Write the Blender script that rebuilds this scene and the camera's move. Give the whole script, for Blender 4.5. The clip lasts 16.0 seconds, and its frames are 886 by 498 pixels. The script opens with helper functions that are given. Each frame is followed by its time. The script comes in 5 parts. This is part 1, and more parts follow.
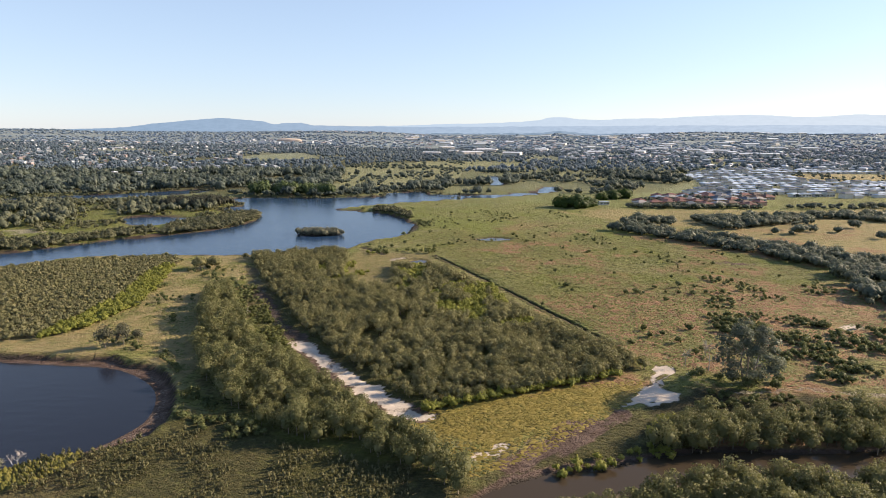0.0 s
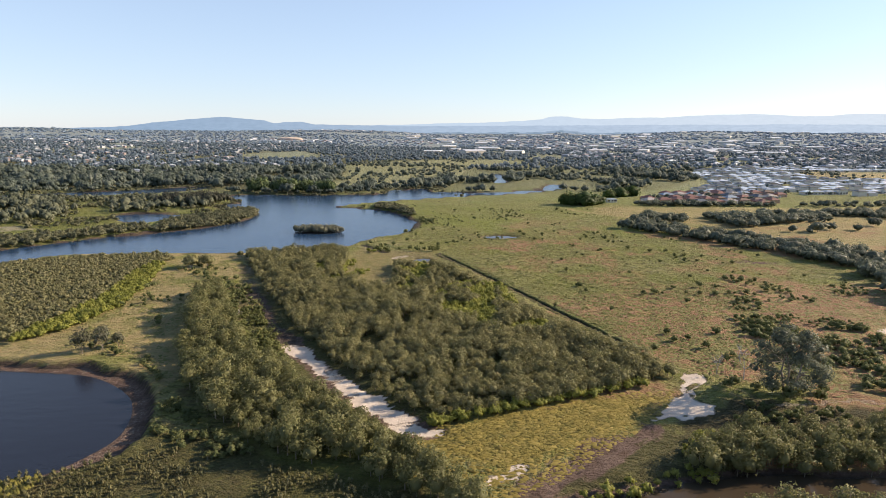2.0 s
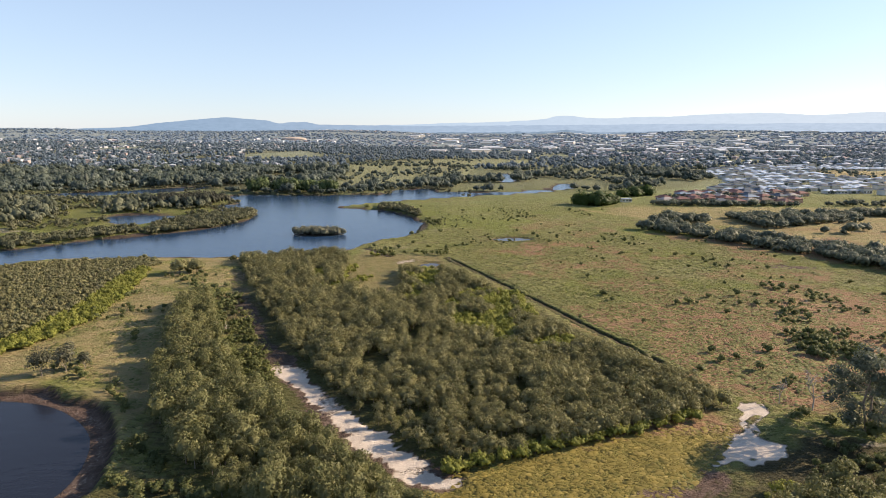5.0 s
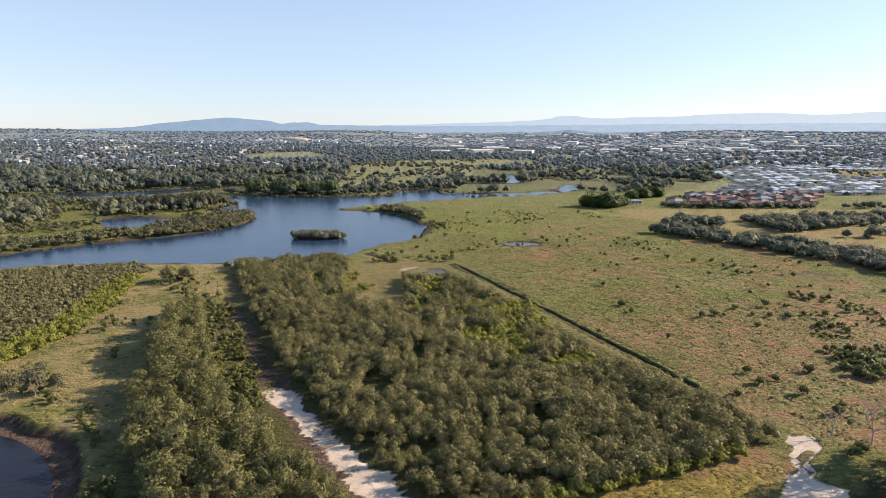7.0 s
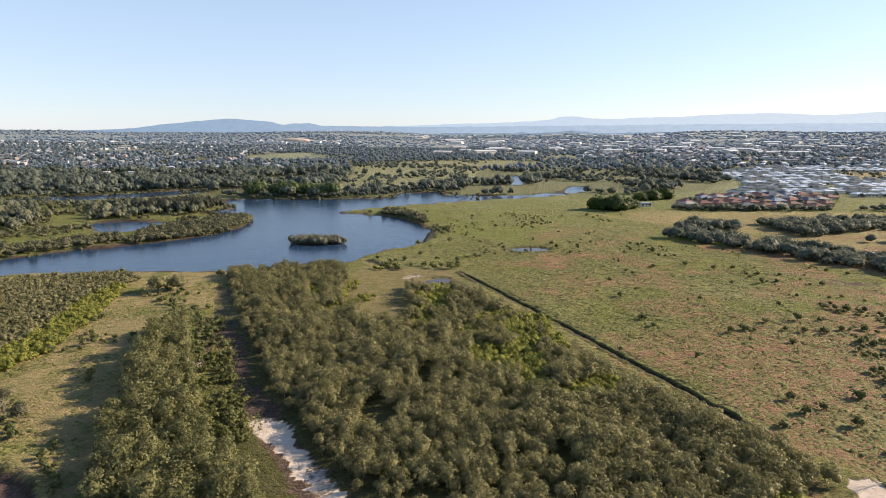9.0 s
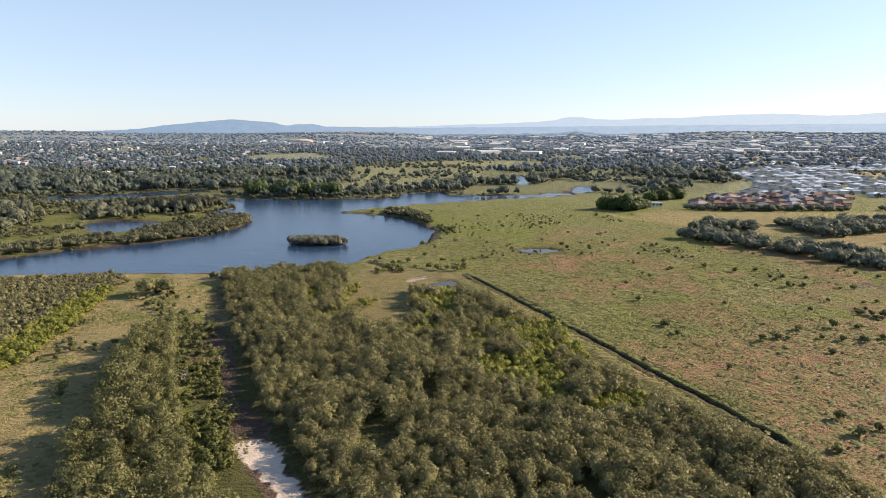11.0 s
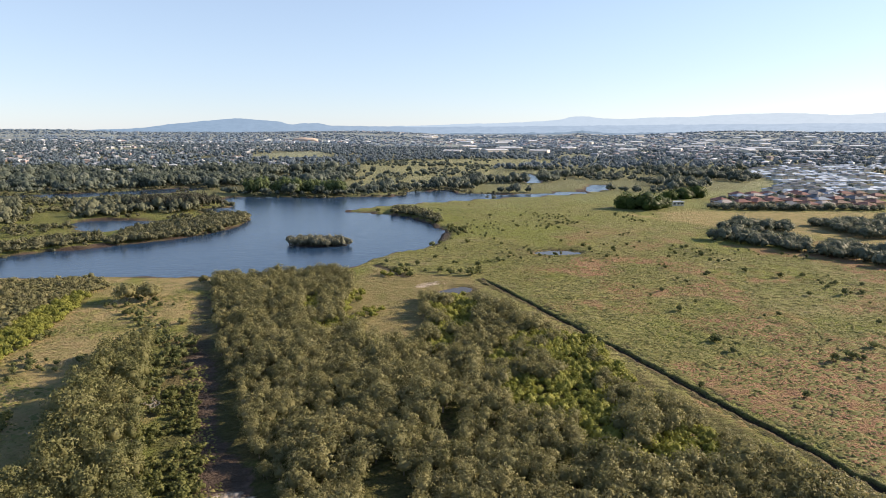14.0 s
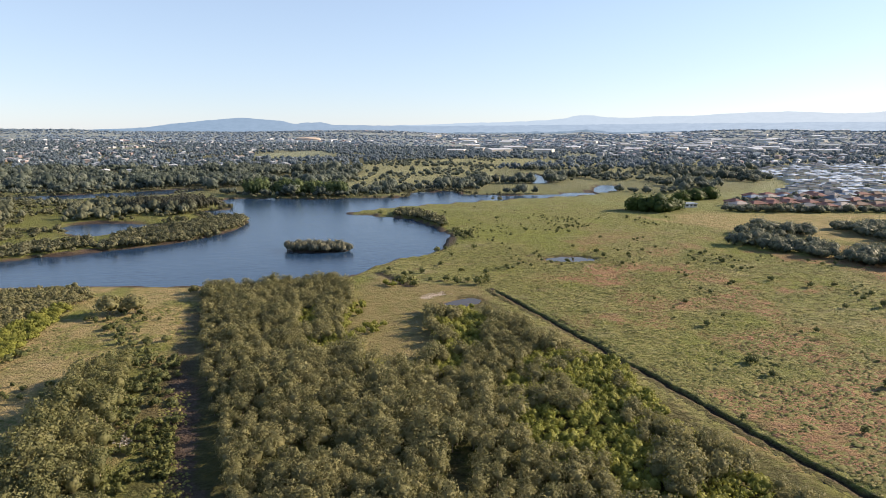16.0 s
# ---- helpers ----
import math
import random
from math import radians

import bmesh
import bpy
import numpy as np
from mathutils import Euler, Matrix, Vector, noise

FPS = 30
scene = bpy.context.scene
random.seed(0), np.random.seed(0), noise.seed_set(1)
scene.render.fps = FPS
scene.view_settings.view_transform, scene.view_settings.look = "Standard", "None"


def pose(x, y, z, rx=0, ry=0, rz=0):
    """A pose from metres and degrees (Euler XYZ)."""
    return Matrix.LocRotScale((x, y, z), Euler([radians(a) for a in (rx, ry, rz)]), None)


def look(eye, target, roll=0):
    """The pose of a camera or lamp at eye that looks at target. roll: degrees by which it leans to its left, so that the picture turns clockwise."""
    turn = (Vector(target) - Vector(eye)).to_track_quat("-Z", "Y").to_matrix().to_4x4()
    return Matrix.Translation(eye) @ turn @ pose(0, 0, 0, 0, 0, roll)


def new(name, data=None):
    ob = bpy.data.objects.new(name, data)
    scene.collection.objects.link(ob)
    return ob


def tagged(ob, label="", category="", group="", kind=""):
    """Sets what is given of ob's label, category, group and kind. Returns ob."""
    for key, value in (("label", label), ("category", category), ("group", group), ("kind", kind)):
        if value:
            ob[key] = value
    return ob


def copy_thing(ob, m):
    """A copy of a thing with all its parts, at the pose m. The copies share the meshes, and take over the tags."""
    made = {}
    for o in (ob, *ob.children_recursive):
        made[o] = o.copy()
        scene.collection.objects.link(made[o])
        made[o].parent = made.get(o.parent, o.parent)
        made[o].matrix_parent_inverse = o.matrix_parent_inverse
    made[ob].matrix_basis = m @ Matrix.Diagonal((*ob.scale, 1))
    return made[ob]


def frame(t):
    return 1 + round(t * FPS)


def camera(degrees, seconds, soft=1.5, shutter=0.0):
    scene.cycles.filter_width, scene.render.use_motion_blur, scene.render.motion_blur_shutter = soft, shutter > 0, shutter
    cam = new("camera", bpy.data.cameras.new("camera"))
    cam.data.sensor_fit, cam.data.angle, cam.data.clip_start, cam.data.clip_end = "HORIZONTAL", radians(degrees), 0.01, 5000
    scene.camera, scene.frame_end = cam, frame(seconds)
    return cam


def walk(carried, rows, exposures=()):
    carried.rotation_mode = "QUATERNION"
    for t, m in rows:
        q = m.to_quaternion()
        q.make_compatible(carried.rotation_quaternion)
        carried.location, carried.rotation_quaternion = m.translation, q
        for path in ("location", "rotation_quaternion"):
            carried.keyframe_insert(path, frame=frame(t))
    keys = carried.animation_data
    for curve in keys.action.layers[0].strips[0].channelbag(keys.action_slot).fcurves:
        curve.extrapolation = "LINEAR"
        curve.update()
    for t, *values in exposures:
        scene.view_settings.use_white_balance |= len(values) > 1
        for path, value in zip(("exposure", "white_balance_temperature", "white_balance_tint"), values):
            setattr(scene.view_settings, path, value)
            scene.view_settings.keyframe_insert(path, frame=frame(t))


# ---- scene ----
cam = camera(74.0, 16.0, 0.7)
PATH = [
    (0, (0.00, 0.00, 66.00), (0.01, 98.09, 46.56), 0.12),
    (0.5, (-0.50, 3.78, 65.08), (-0.50, 101.86, 45.56), 0.12),
    (1, (-0.90, 7.41, 64.06), (-0.98, 105.49, 44.56), 0.12),
    (1.5, (-1.41, 11.09, 63.11), (-1.50, 109.17, 43.61), 0.13),
    (2, (-1.78, 14.74, 62.14), (-1.93, 112.83, 42.64), 0.16),
    (2.5, (-2.14, 18.40, 61.10), (-2.40, 116.49, 41.63), 0.13),
    (3, (-2.58, 21.91, 60.17), (-2.94, 120.00, 40.70), 0.07),
    (3.5, (-3.01, 25.73, 59.77), (-3.54, 123.81, 40.32), 0.03),
    (4, (-3.32, 29.57, 59.56), (-4.02, 127.65, 40.09), 0.03),
    (6.5, (-5.41, 47.94, 59.26), (-6.53, 146.02, 39.80), -0.04),
    (7, (-5.83, 51.65, 59.12), (-7.07, 149.73, 39.69), -0.03),
    (7.5, (-6.19, 55.25, 59.19), (-7.52, 153.34, 39.76), -0.04),
    (8, (-6.52, 58.85, 59.33), (-7.92, 156.94, 39.91), -0.05),
    (8.5, (-7.08, 62.72, 59.19), (-8.57, 160.82, 39.80), -0.07),
    (9, (-7.47, 66.59, 58.90), (-9.02, 164.70, 39.60), -0.10),
    (11.5, (-9.26, 83.45, 55.51), (-11.54, 181.58, 36.40), -0.09),
    (12, (-10.01, 87.51, 54.74), (-12.43, 185.63, 35.61), -0.07),
    (12.5, (-10.70, 91.58, 53.82), (-13.25, 189.69, 34.62), -0.05),
    (13, (-11.32, 95.33, 53.14), (-14.01, 193.44, 33.98), -0.05),
    (13.5, (-11.81, 98.93, 52.77), (-14.66, 197.03, 33.61), -0.04),
    (14, (-12.32, 102.43, 52.79), (-15.27, 200.53, 33.62), -0.05),
    (14.5, (-12.77, 105.95, 52.89), (-15.83, 204.04, 33.66), -0.06),
    (15, (-13.19, 109.54, 52.94), (-16.39, 207.62, 33.69), -0.08),
    (15.5, (-13.51, 113.02, 53.05), (-16.88, 211.08, 33.76), -0.11),
    (16, (-13.82, 116.55, 53.12), (-17.31, 214.60, 33.81), -0.13),
]
walk(cam, [(t, look(eye, target, roll)) for t, eye, target, roll in PATH], [(0.0, 1.0, 6500.0, 11.0)])

# ---- light: a low morning sun over the right-hand hills, clear hazy sky ----
SUN_AZ, SUN_EL = 73.0, 23.5          # degrees right of +y, degrees up
world = bpy.data.worlds.new("sky")
scene.world = world
world.use_nodes = True
wn = world.node_tree.nodes
sky = wn.new("ShaderNodeTexSky")
sky.sky_type, sky.sun_disc = "NISHITA", False
sky.sun_elevation, sky.sun_rotation = radians(SUN_EL), radians(SUN_AZ)
sky.air_density, sky.dust_density, sky.ozone_density = 1.0, 0.2, 1.6
wn["Background"].inputs["Strength"].default_value = 0.083
veil = wn.new("ShaderNodeMix")       # haze that thins out overhead
veil.data_type = "RGBA"
veil.inputs[7].default_value = (4.1, 5.0, 6.8, 1.0)
up, part_z, thin = wn.new("ShaderNodeTexCoord"), wn.new("ShaderNodeSeparateXYZ"), wn.new("ShaderNodeMapRange")
for k, v in zip(("From Min", "From Max", "To Min", "To Max"), (0.10, 0.72, 0.52, 0.04)):
    thin.inputs[k].default_value = v
world.node_tree.links.new(up.outputs["Generated"], part_z.inputs[0])
world.node_tree.links.new(part_z.outputs["Z"], thin.inputs["Value"])
world.node_tree.links.new(thin.outputs["Result"], veil.inputs[0])
world.node_tree.links.new(sky.outputs["Color"], veil.inputs[6])
world.node_tree.links.new(veil.outputs[2], wn["Background"].inputs["Color"])
sun = new("sun", bpy.data.lights.new("sun", "SUN"))
sun.data.energy, sun.data.angle, sun.data.color = 5.0, radians(0.6), (1.0, 0.80, 0.58)
sx, sy = math.sin(radians(SUN_AZ)), math.cos(radians(SUN_AZ))
sun.matrix_world = look((sx * 300, sy * 300, 300 * math.tan(radians(SUN_EL))), (0, 0, 0))

# ---- small tools ----
RNG = np.random.default_rng(7)
TAB = np.random.default_rng(3).random((6, 256, 256))


def vnoise(x, y, size, k=0):
    """Smooth lattice noise, 0 to 1, with cells of that many metres."""
    u, v = np.asarray(x, float) / size + 57.3 * k, np.asarray(y, float) / size + 19.1 * k
    i, j = np.floor(u).astype(int), np.floor(v).astype(int)
    a, b = u - i, v - j
    a, b = a * a * (3 - 2 * a), b * b * (3 - 2 * b)
    g = TAB[k % 6]
    i0, i1, j0, j1 = i % 256, (i + 1) % 256, j % 256, (j + 1) % 256
    return (g[i0, j0] * (1 - a) + g[i1, j0] * a) * (1 - b) + (g[i0, j1] * (1 - a) + g[i1, j1] * a) * b


def rounded(poly, n=4):
    """The closed outline drawn smoothly through its corners."""
    p = np.array(poly, float)
    out = []
    for i in range(len(p)):
        a, b, c, d = p[i - 1], p[i], p[(i + 1) % len(p)], p[(i + 2) % len(p)]
        for t in np.arange(n) / n:
            out.append(0.5 * (2 * b + (c - a) * t + (2 * a - 5 * b + 4 * c - d) * t * t + (3 * b - a - 3 * c + d) * t ** 3))
    return np.array(out)


def line_dist(line, x, y, reach=60.0, closed=False):
    """Distance of points to a line, at most reach."""
    p = np.array(line, float)
    out = np.full(x.shape, reach)
    near = (x > p[:, 0].min() - reach) & (x < p[:, 0].max() + reach) & (y > p[:, 1].min() - reach) & (y < p[:, 1].max() + reach)
    px, py, best = x[near], y[near], out[near]
    for k in range(len(p) if closed else len(p) - 1):
        (ax, ay), (bx, by) = p[k], p[(k + 1) % len(p)]
        dx, dy = bx - ax, by - ay
        t = np.clip(((px - ax) * dx + (py - ay) * dy) / (dx * dx + dy * dy + 1e-9), 0, 1)
        best = np.minimum(best, np.hypot(px - ax - t * dx, py - ay - t * dy))
    out[near] = best
    return out


def inside(poly, x, y):
    p = np.array(poly, float)
    hit = np.zeros(x.shape, bool)
    near = (x > p[:, 0].min()) & (x < p[:, 0].max()) & (y > p[:, 1].min()) & (y < p[:, 1].max())
    px, py = x[near], y[near]
    h = np.zeros(px.shape, bool)
    for k in range(len(p)):
        (ax, ay), (bx, by) = p[k], p[(k + 1) % len(p)]
        h ^= ((ay > py) != (by > py)) & (px < (bx - ax) * (py - ay) / (by - ay + 1e-12) + ax)
    hit[near] = h
    return hit


def sdist(poly, x, y, reach=60.0):
    """Signed distance to an outline, positive inside."""
    d = line_dist(poly, x, y, reach, True)
    return np.where(inside(poly, x, y), d, -d)


def ramp(v, lo, hi):
    t = np.clip((v - lo) / (hi - lo), 0, 1)
    return t * t * (3 - 2 * t)


# ---- plan of the place, metres ----
LAKE = rounded([(-420, 150), (-300, 240), (-225, 287), (-208, 303), (-190, 312), (-165, 314), (-137, 317), (-105, 316), (-83, 318), (-65, 326), (-56, 337),
                (-50, 353), (-40, 368), (-29, 381), (-22, 402), (-21, 420), (-26, 442), (-36, 466), (-50, 489), (-72, 503), (-90, 512),
                (-92, 520), (-83, 533), (-64, 550), (-40, 566), (-23, 576), (0, 592), (23, 604), (53, 618), (74, 627), (103, 650),
                (104, 670), (79, 655), (55, 638), (16, 636), (-13, 645), (-24, 674), (-62, 656), (-64, 621), (-108, 616), (-125, 604),
                (-167, 606), (-212, 604), (-208, 575), (-184, 540), (-197, 522), (-191, 503), (-176, 492), (-156, 488), (-146, 463), (-146, 436), (-157, 407),
                (-181, 382), (-207, 363), (-228, 339), (-250, 318), (-330, 268), (-440, 190)])
INNER = rounded([(-252, 455), (-247, 466), (-225, 468), (-208, 465), (-192, 458), (-199, 442), (-206, 426), (-214, 417), (-228, 425), (-241, 440)])
BACK = rounded([(-560, 540), (-415, 613), (-359, 641), (-306, 679), (-286, 697), (-273, 674), (-283, 637), (-326, 612), (-392, 581), (-540, 515)])
POOL_N = rounded([(62, 870), (80, 916), (86, 820), (74, 764), (60, 784)])
POOL_E = rounded([(107, 662), (119, 721), (135, 734), (146, 721), (125, 676)])
BAY = rounded([(-260, 130), (-200, 172), (-150, 166), (-130, 163), (-112, 161), (-97, 159), (-87, 154), (-78, 146), (-73, 137), (-71, 128), (-73, 121),
               (-77, 115), (-84, 111), (-92, 108), (-120, 98), (-200, 80)])
BANK = rounded([(-270, 130), (-205, 182), (-150, 172), (-132, 166), (-122, 166), (-109, 164), (-99, 165), (-91, 160), (-83, 158), (-75, 150), (-69, 140), (-65, 128),
                (-65, 121), (-67, 116), (-74, 112), (-82, 108), (-90, 104), (-120, 94), (-205, 72)])
CREEK = [(-46, -420), (-54, -200), (-44, -60), (-56, 10), (-46, 44), (-30, 66), (2, 88), (15, 99), (25, 103), (36, 105), (48, 109), (57, 110.5), (68, 110), (80, 109), (95, 111), (130, 122), (190, 118)]
DITCH = [(-4, 315), (4, 297), (31, 234), (56.5, 173)]
TRACK_E = [(54, 178), (60, 166), (64, 157), (69, 149), (73, 143), (77, 141.3), (83, 142), (91, 143.8), (96, 144.2), (102, 142.5), (113, 140), (160, 146), (240, 150)]
CHANNEL = [(-97, 292), (-84, 255), (-72, 228), (-59, 201), (-45, 177), (-29, 154), (-17, 139), (-6, 129)]
SAND_STRIP = [(-47, 179), (-41, 172), (-34, 163), (-27, 154), (-20, 144), (-13, 136), (-6, 129)]
SAND_HEAD = rounded([(-47, 176), (-46, 179), (-43, 180.5), (-40, 176), (-43, 172)])
MARSH = rounded([(-6, 127), (2, 133), (17, 139), (32, 144), (45, 147), (51, 146), (45, 139), (37, 130), (28, 124), (18, 119), (12, 114), (6, 115), (0, 120)])
WHITE_MUD = rounded([(43, 133.5), (46, 138), (50.5, 144), (55, 148), (56, 151.5), (60, 157), (64.5, 159), (65, 156), (59, 150.5), (59.5, 146), (63, 142.5), (59, 138.8), (51.5, 136)])
BROWN_MUD = rounded([(10, 107), (14, 113), (23, 121), (34, 127), (43, 133), (44, 130), (34, 121), (25, 113), (15, 105)])
SMALL_MUD = rounded([(4, 111), (8, 114), (14, 116), (9, 111)])
SAND_HOLE = rounded([(139, 194), (141, 200), (147, 201), (149, 196)])
POND = rounded([(23, 366), (28, 371), (37, 372), (42, 366), (37, 362), (28, 361.5)])
POOL_A = rounded([(-24, 292), (-18, 299), (-11, 304), (-10, 300), (-15, 294), (-22, 290)])
POOL_B = rounded([(-30, 304), (-22, 310), (-18, 308), (-25, 303)])
MUD_SPOT = rounded([(142, 298), (150, 301), (160, 296), (148, 292)])
BLOCK = [(-103, 310), (-86, 268), (-68, 231), (-48.5, 194), (-38.5, 178), (-31.5, 166), (-16.5, 146), (-4.5, 134), (6, 136), (32, 146), (58, 157), (52, 168), (42, 184), (34, 198),
         (27, 214), (20, 236), (12, 254), (2, 275), (-12, 284), (-25, 288), (-24, 272), (-20, 256), (-25, 242), (-38, 249), (-46, 264), (-49, 290), (-52, 314), (-62, 322), (-85, 315)]
GROVE_W = [(-97, 234), (-91, 243), (-85, 230), (-70, 198), (-53.5, 169), (-34.5, 147), (-21, 133.5), (-10, 121.5), (-3, 113.5), (4.5, 104.5), (3, 98), (-9, 108), (-22, 115),
           (-35, 119), (-51, 132), (-63.5, 148), (-76, 172), (-86.5, 204)]
BLOCK_L = [(-300, 210), (-218, 279), (-187, 299), (-149, 311), (-135, 300), (-137, 268), (-127, 240), (-121, 214), (-125, 192), (-133, 180), (-150, 176), (-260, 190)]
GROVE_R = [(45, 116), (49, 121), (57, 125.5), (75, 128.5), (110, 129), (190, 130), (190, 122), (130, 123), (94, 114), (68, 114.5), (48, 114)]
GROVE_S = [(20, 91), (28, 95), (38, 97), (50, 100.5), (60, 102), (80, 102), (110, 105), (130, 110), (130, 84), (60, 76), (10, 74)]
SCRUB = [(96, 207), (128, 210), (150, 190), (175, 160), (175, 150), (115, 145), (98, 148), (92, 150), (96, 165), (92, 185)]
SCRUB_B = [(108, 262), (137, 270), (176, 254), (168, 238), (139, 228), (119, 218), (92, 207)]
SANDY_F = rounded([(122, 240), (164, 232), (190, 215), (175, 190), (145, 186), (134, 192), (128, 212)])
BELT_A = [(112, 404), (134, 378), (154, 340), (172, 316), (186, 288), (182, 260), (166, 222), (168, 200), (215, 180), (260, 200), (250, 260), (230, 296), (211, 320),
          (198, 332), (179, 358), (159, 396), (135, 424)]
BELT_B = [(131, 428), (170, 423), (200, 404), (253, 424), (295, 440), (330, 432), (420, 440), (430, 500), (340, 478), (284, 470), (233, 462), (181, 448), (140, 444)]
DRY_F = rounded([(120, 500), (156, 515), (255, 512), (323, 505), (420, 525), (520, 420), (420, 300), (300, 250), (255, 250), (230, 300), (200, 345), (185, 400), (135, 440)])
ESTATE_1 = [(178, 540), (212, 528), (283, 530), (335, 600), (326, 640), (262, 628), (205, 600)]
ESTATE_2 = [(366, 922), (541, 1100), (640, 1110), (800, 900), (700, 760), (600, 640), (480, 600), (352, 615), (335, 645), (255, 628), (333, 744)]
PADDOCK = rounded([(-135, 690), (-157, 940), (-183, 1215), (-3, 1358), (194, 1279), (47, 1050), (15, 800), (-50, 740), (-82, 710), (-110, 674)])
BARE_F = [(560, 975), (690, 970), (800, 900), (700, 780), (566, 795), (500, 805)]
GOLF = rounded([(-521, 1558), (-414, 1719), (-324, 1518), (-333, 1391), (-435, 1365)])
GREEN_S = rounded([(335, 800), (390, 778), (371, 722), (320, 709), (240, 622), (180, 590), (140, 540), (125, 552), (203, 640), (260, 690)])
STAND = [(-246, 512), (-250, 540), (-215, 552), (-194, 540), (-204, 524), (-198, 506)]
STRIP_P = [(-178, 374), (-186, 386), (-196, 420), (-180, 448), (-166, 482), (-145, 482), (-138, 440), (-150, 402)]
SALT = [(-95, 80), (-92, 104), (-66, 116), (-62, 130), (-50, 130), (-34, 119), (-8, 110), (6, 104), (14, 112), (28, 122), (46, 132), (60, 134), (52, 112), (20, 98), (0, 80)]
OPEN_N = [(-47, 266), (-50, 318), (-44, 330), (-30, 322), (-8, 318), (-4, 296), (-24, 290), (-20, 258), (-26, 246), (-38, 252)]
GOLD = [(-123, 232), (-115, 249), (-104, 244), (-93, 224), (-104, 219)]
PINK = [(-305, 398), (-272, 403), (-262, 385), (-288, 374)]
# dark ground by the track, the large tree's shadow put into its colour
DARK_SHADE_S = [(50, 127), (45, 132), (57, 137), (66, 146), (84, 141), (100, 140), (120, 137), (96, 134), (60, 128)]
WATERS = [LAKE, INNER, BACK, POOL_N, POOL_E]
LEVEL = -1.0


PLAIN = [(-60, 62), (-22, 60), (-18, 58), (-13, 56), (-10.9, 76), (-9, 58), (0, 54), (12, 54), (20, 56), (26, 62), (30, 66), (33, 74), (36, 68), (60, 68)]


def far_rise(x, y):
    """The land climbs gently towards the foot of the hills."""
    r = np.hypot(x, y)
    top = np.interp(np.degrees(np.arctan2(-x, y)), *np.array(PLAIN, float).T)
    swell = 0.72 + 0.5 * vnoise(x, y, 900, 3)
    return np.where(y > 600, ramp(r, 2000, 5000) * top * swell + 13 * ramp(y, 1050, 2300) * ramp(-x, 60, 600), 0)


def ground_z(x, y):
    """Height of the ground."""
    x, y = np.asarray(x, float), np.asarray(y, float)
    near = ramp(-y, -1200, -400)
    z = 0.1 + far_rise(x, y) + near * (0.7 * (vnoise(x, y, 31, 1) - 0.5) + 0.22 * (vnoise(x, y, 3.1, 2) - 0.5) + 0.16 * (vnoise(x, y, 1.7, 3) - 0.5))
    field = ramp(line_dist(DITCH, x, y, 30) * np.where(x - 54 > -0.424 * (y - 179), 1, -1), 3, 14) * ramp(-y, -420, -330)
    hum = np.abs(vnoise(x + 0.5 * y, y, 3.6, 4) - 0.5) + 0.5 * np.abs(vnoise(x, y, 2.1, 5) - 0.5)
    z = z + field * 0.9 * (0.3 - hum)
    d = 1 - np.hypot((x + 82.5) / 15.5, (y - 386) / 6.0)
    isle = np.where(d > -0.3, LEVEL + 0.9 * d, -9)
    for w in WATERS:
        d = sdist(w, x, y) + 4.0 * (vnoise(x, y, 9, 5) - 0.5) + 1.5 * (vnoise(x, y, 3, 1) - 0.5)
        z = np.where(d > -45, np.where(d > 0, np.maximum(LEVEL - 0.15 - 0.25 * d, -3), np.minimum(z, LEVEL - 0.1 - 0.9 * d)), z)
    z = np.maximum(z, isle)
    d, e = sdist(BAY, x, y), sdist(BANK, x, y) + 1.2 * (vnoise(x, y, 3, 2) - 0.5)
    beach = np.where(d > 0, np.maximum(LEVEL - 0.05 - 0.12 * d, -3), LEVEL - 0.05 - 0.06 * d)
    lip = np.maximum(0.0, z) + 1.0 * ramp(e, -9, 0)
    z = np.where(e > 0, beach, np.where(e > -0.9, beach + (lip - beach) * ramp(-e, 0, 0.9), np.where(e > -9, lip, z)))
    d = line_dist(CREEK, x, y, 20) + 1.5 * (vnoise(x, y, 6, 3) - 0.5)
    z = np.where(d < 9, np.minimum(z, np.where(d < 3.6, LEVEL - 0.8 + 0.2 * d, LEVEL - 0.05 + 0.2 * (d - 3.6))), z)
    d = line_dist(DITCH, x, y, 8) + 0.5 * (vnoise(x, y, 2.5, 1) - 0.5)
    z = z - 1.35 * ramp(-d, -2.0, -1.0) * ramp(np.hypot(x - 56.5, y - 173), 3, 9) * ramp(np.hypot(x + 4, y - 315), 3, 10)
    d = line_dist(CHANNEL, x, y, 12) + 1.5 * (vnoise(x, y, 4, 2) - 0.5)
    z = z - 0.4 * ramp(-d, -5.0, -2.5)
    scarp = line_dist([(-47, 338), (-40, 330), (-33, 318)], x, y, 8)
    z = z - 0.7 * ramp(-scarp, -2.5, -0.8)
    for pond, deep in ((POND, 0.85), (POOL_A, 0.75), (POOL_B, 0.25), (MUD_SPOT, 0.4), (SAND_HOLE, 0.5)):
        z = np.where(sdist(pond, x, y, 8) > -7, z * (1 - ramp(sdist(pond, x, y, 8), -6, -1)) - deep * ramp(sdist(pond, x, y, 8) + 2 * (vnoise(x, y, 4, 4) - 0.5), -2.5, 1.0), z)
    flat = np.maximum.reduce([ramp(sdist(p, x, y, 8), -2, 2) for p in (WHITE_MUD, BROWN_MUD, SMALL_MUD)])
    z = np.where(flat > 0, z * (1 - flat) + flat * (-0.45 + 0.12 * vnoise(x, y, 1.3, 1)), z)
    return z


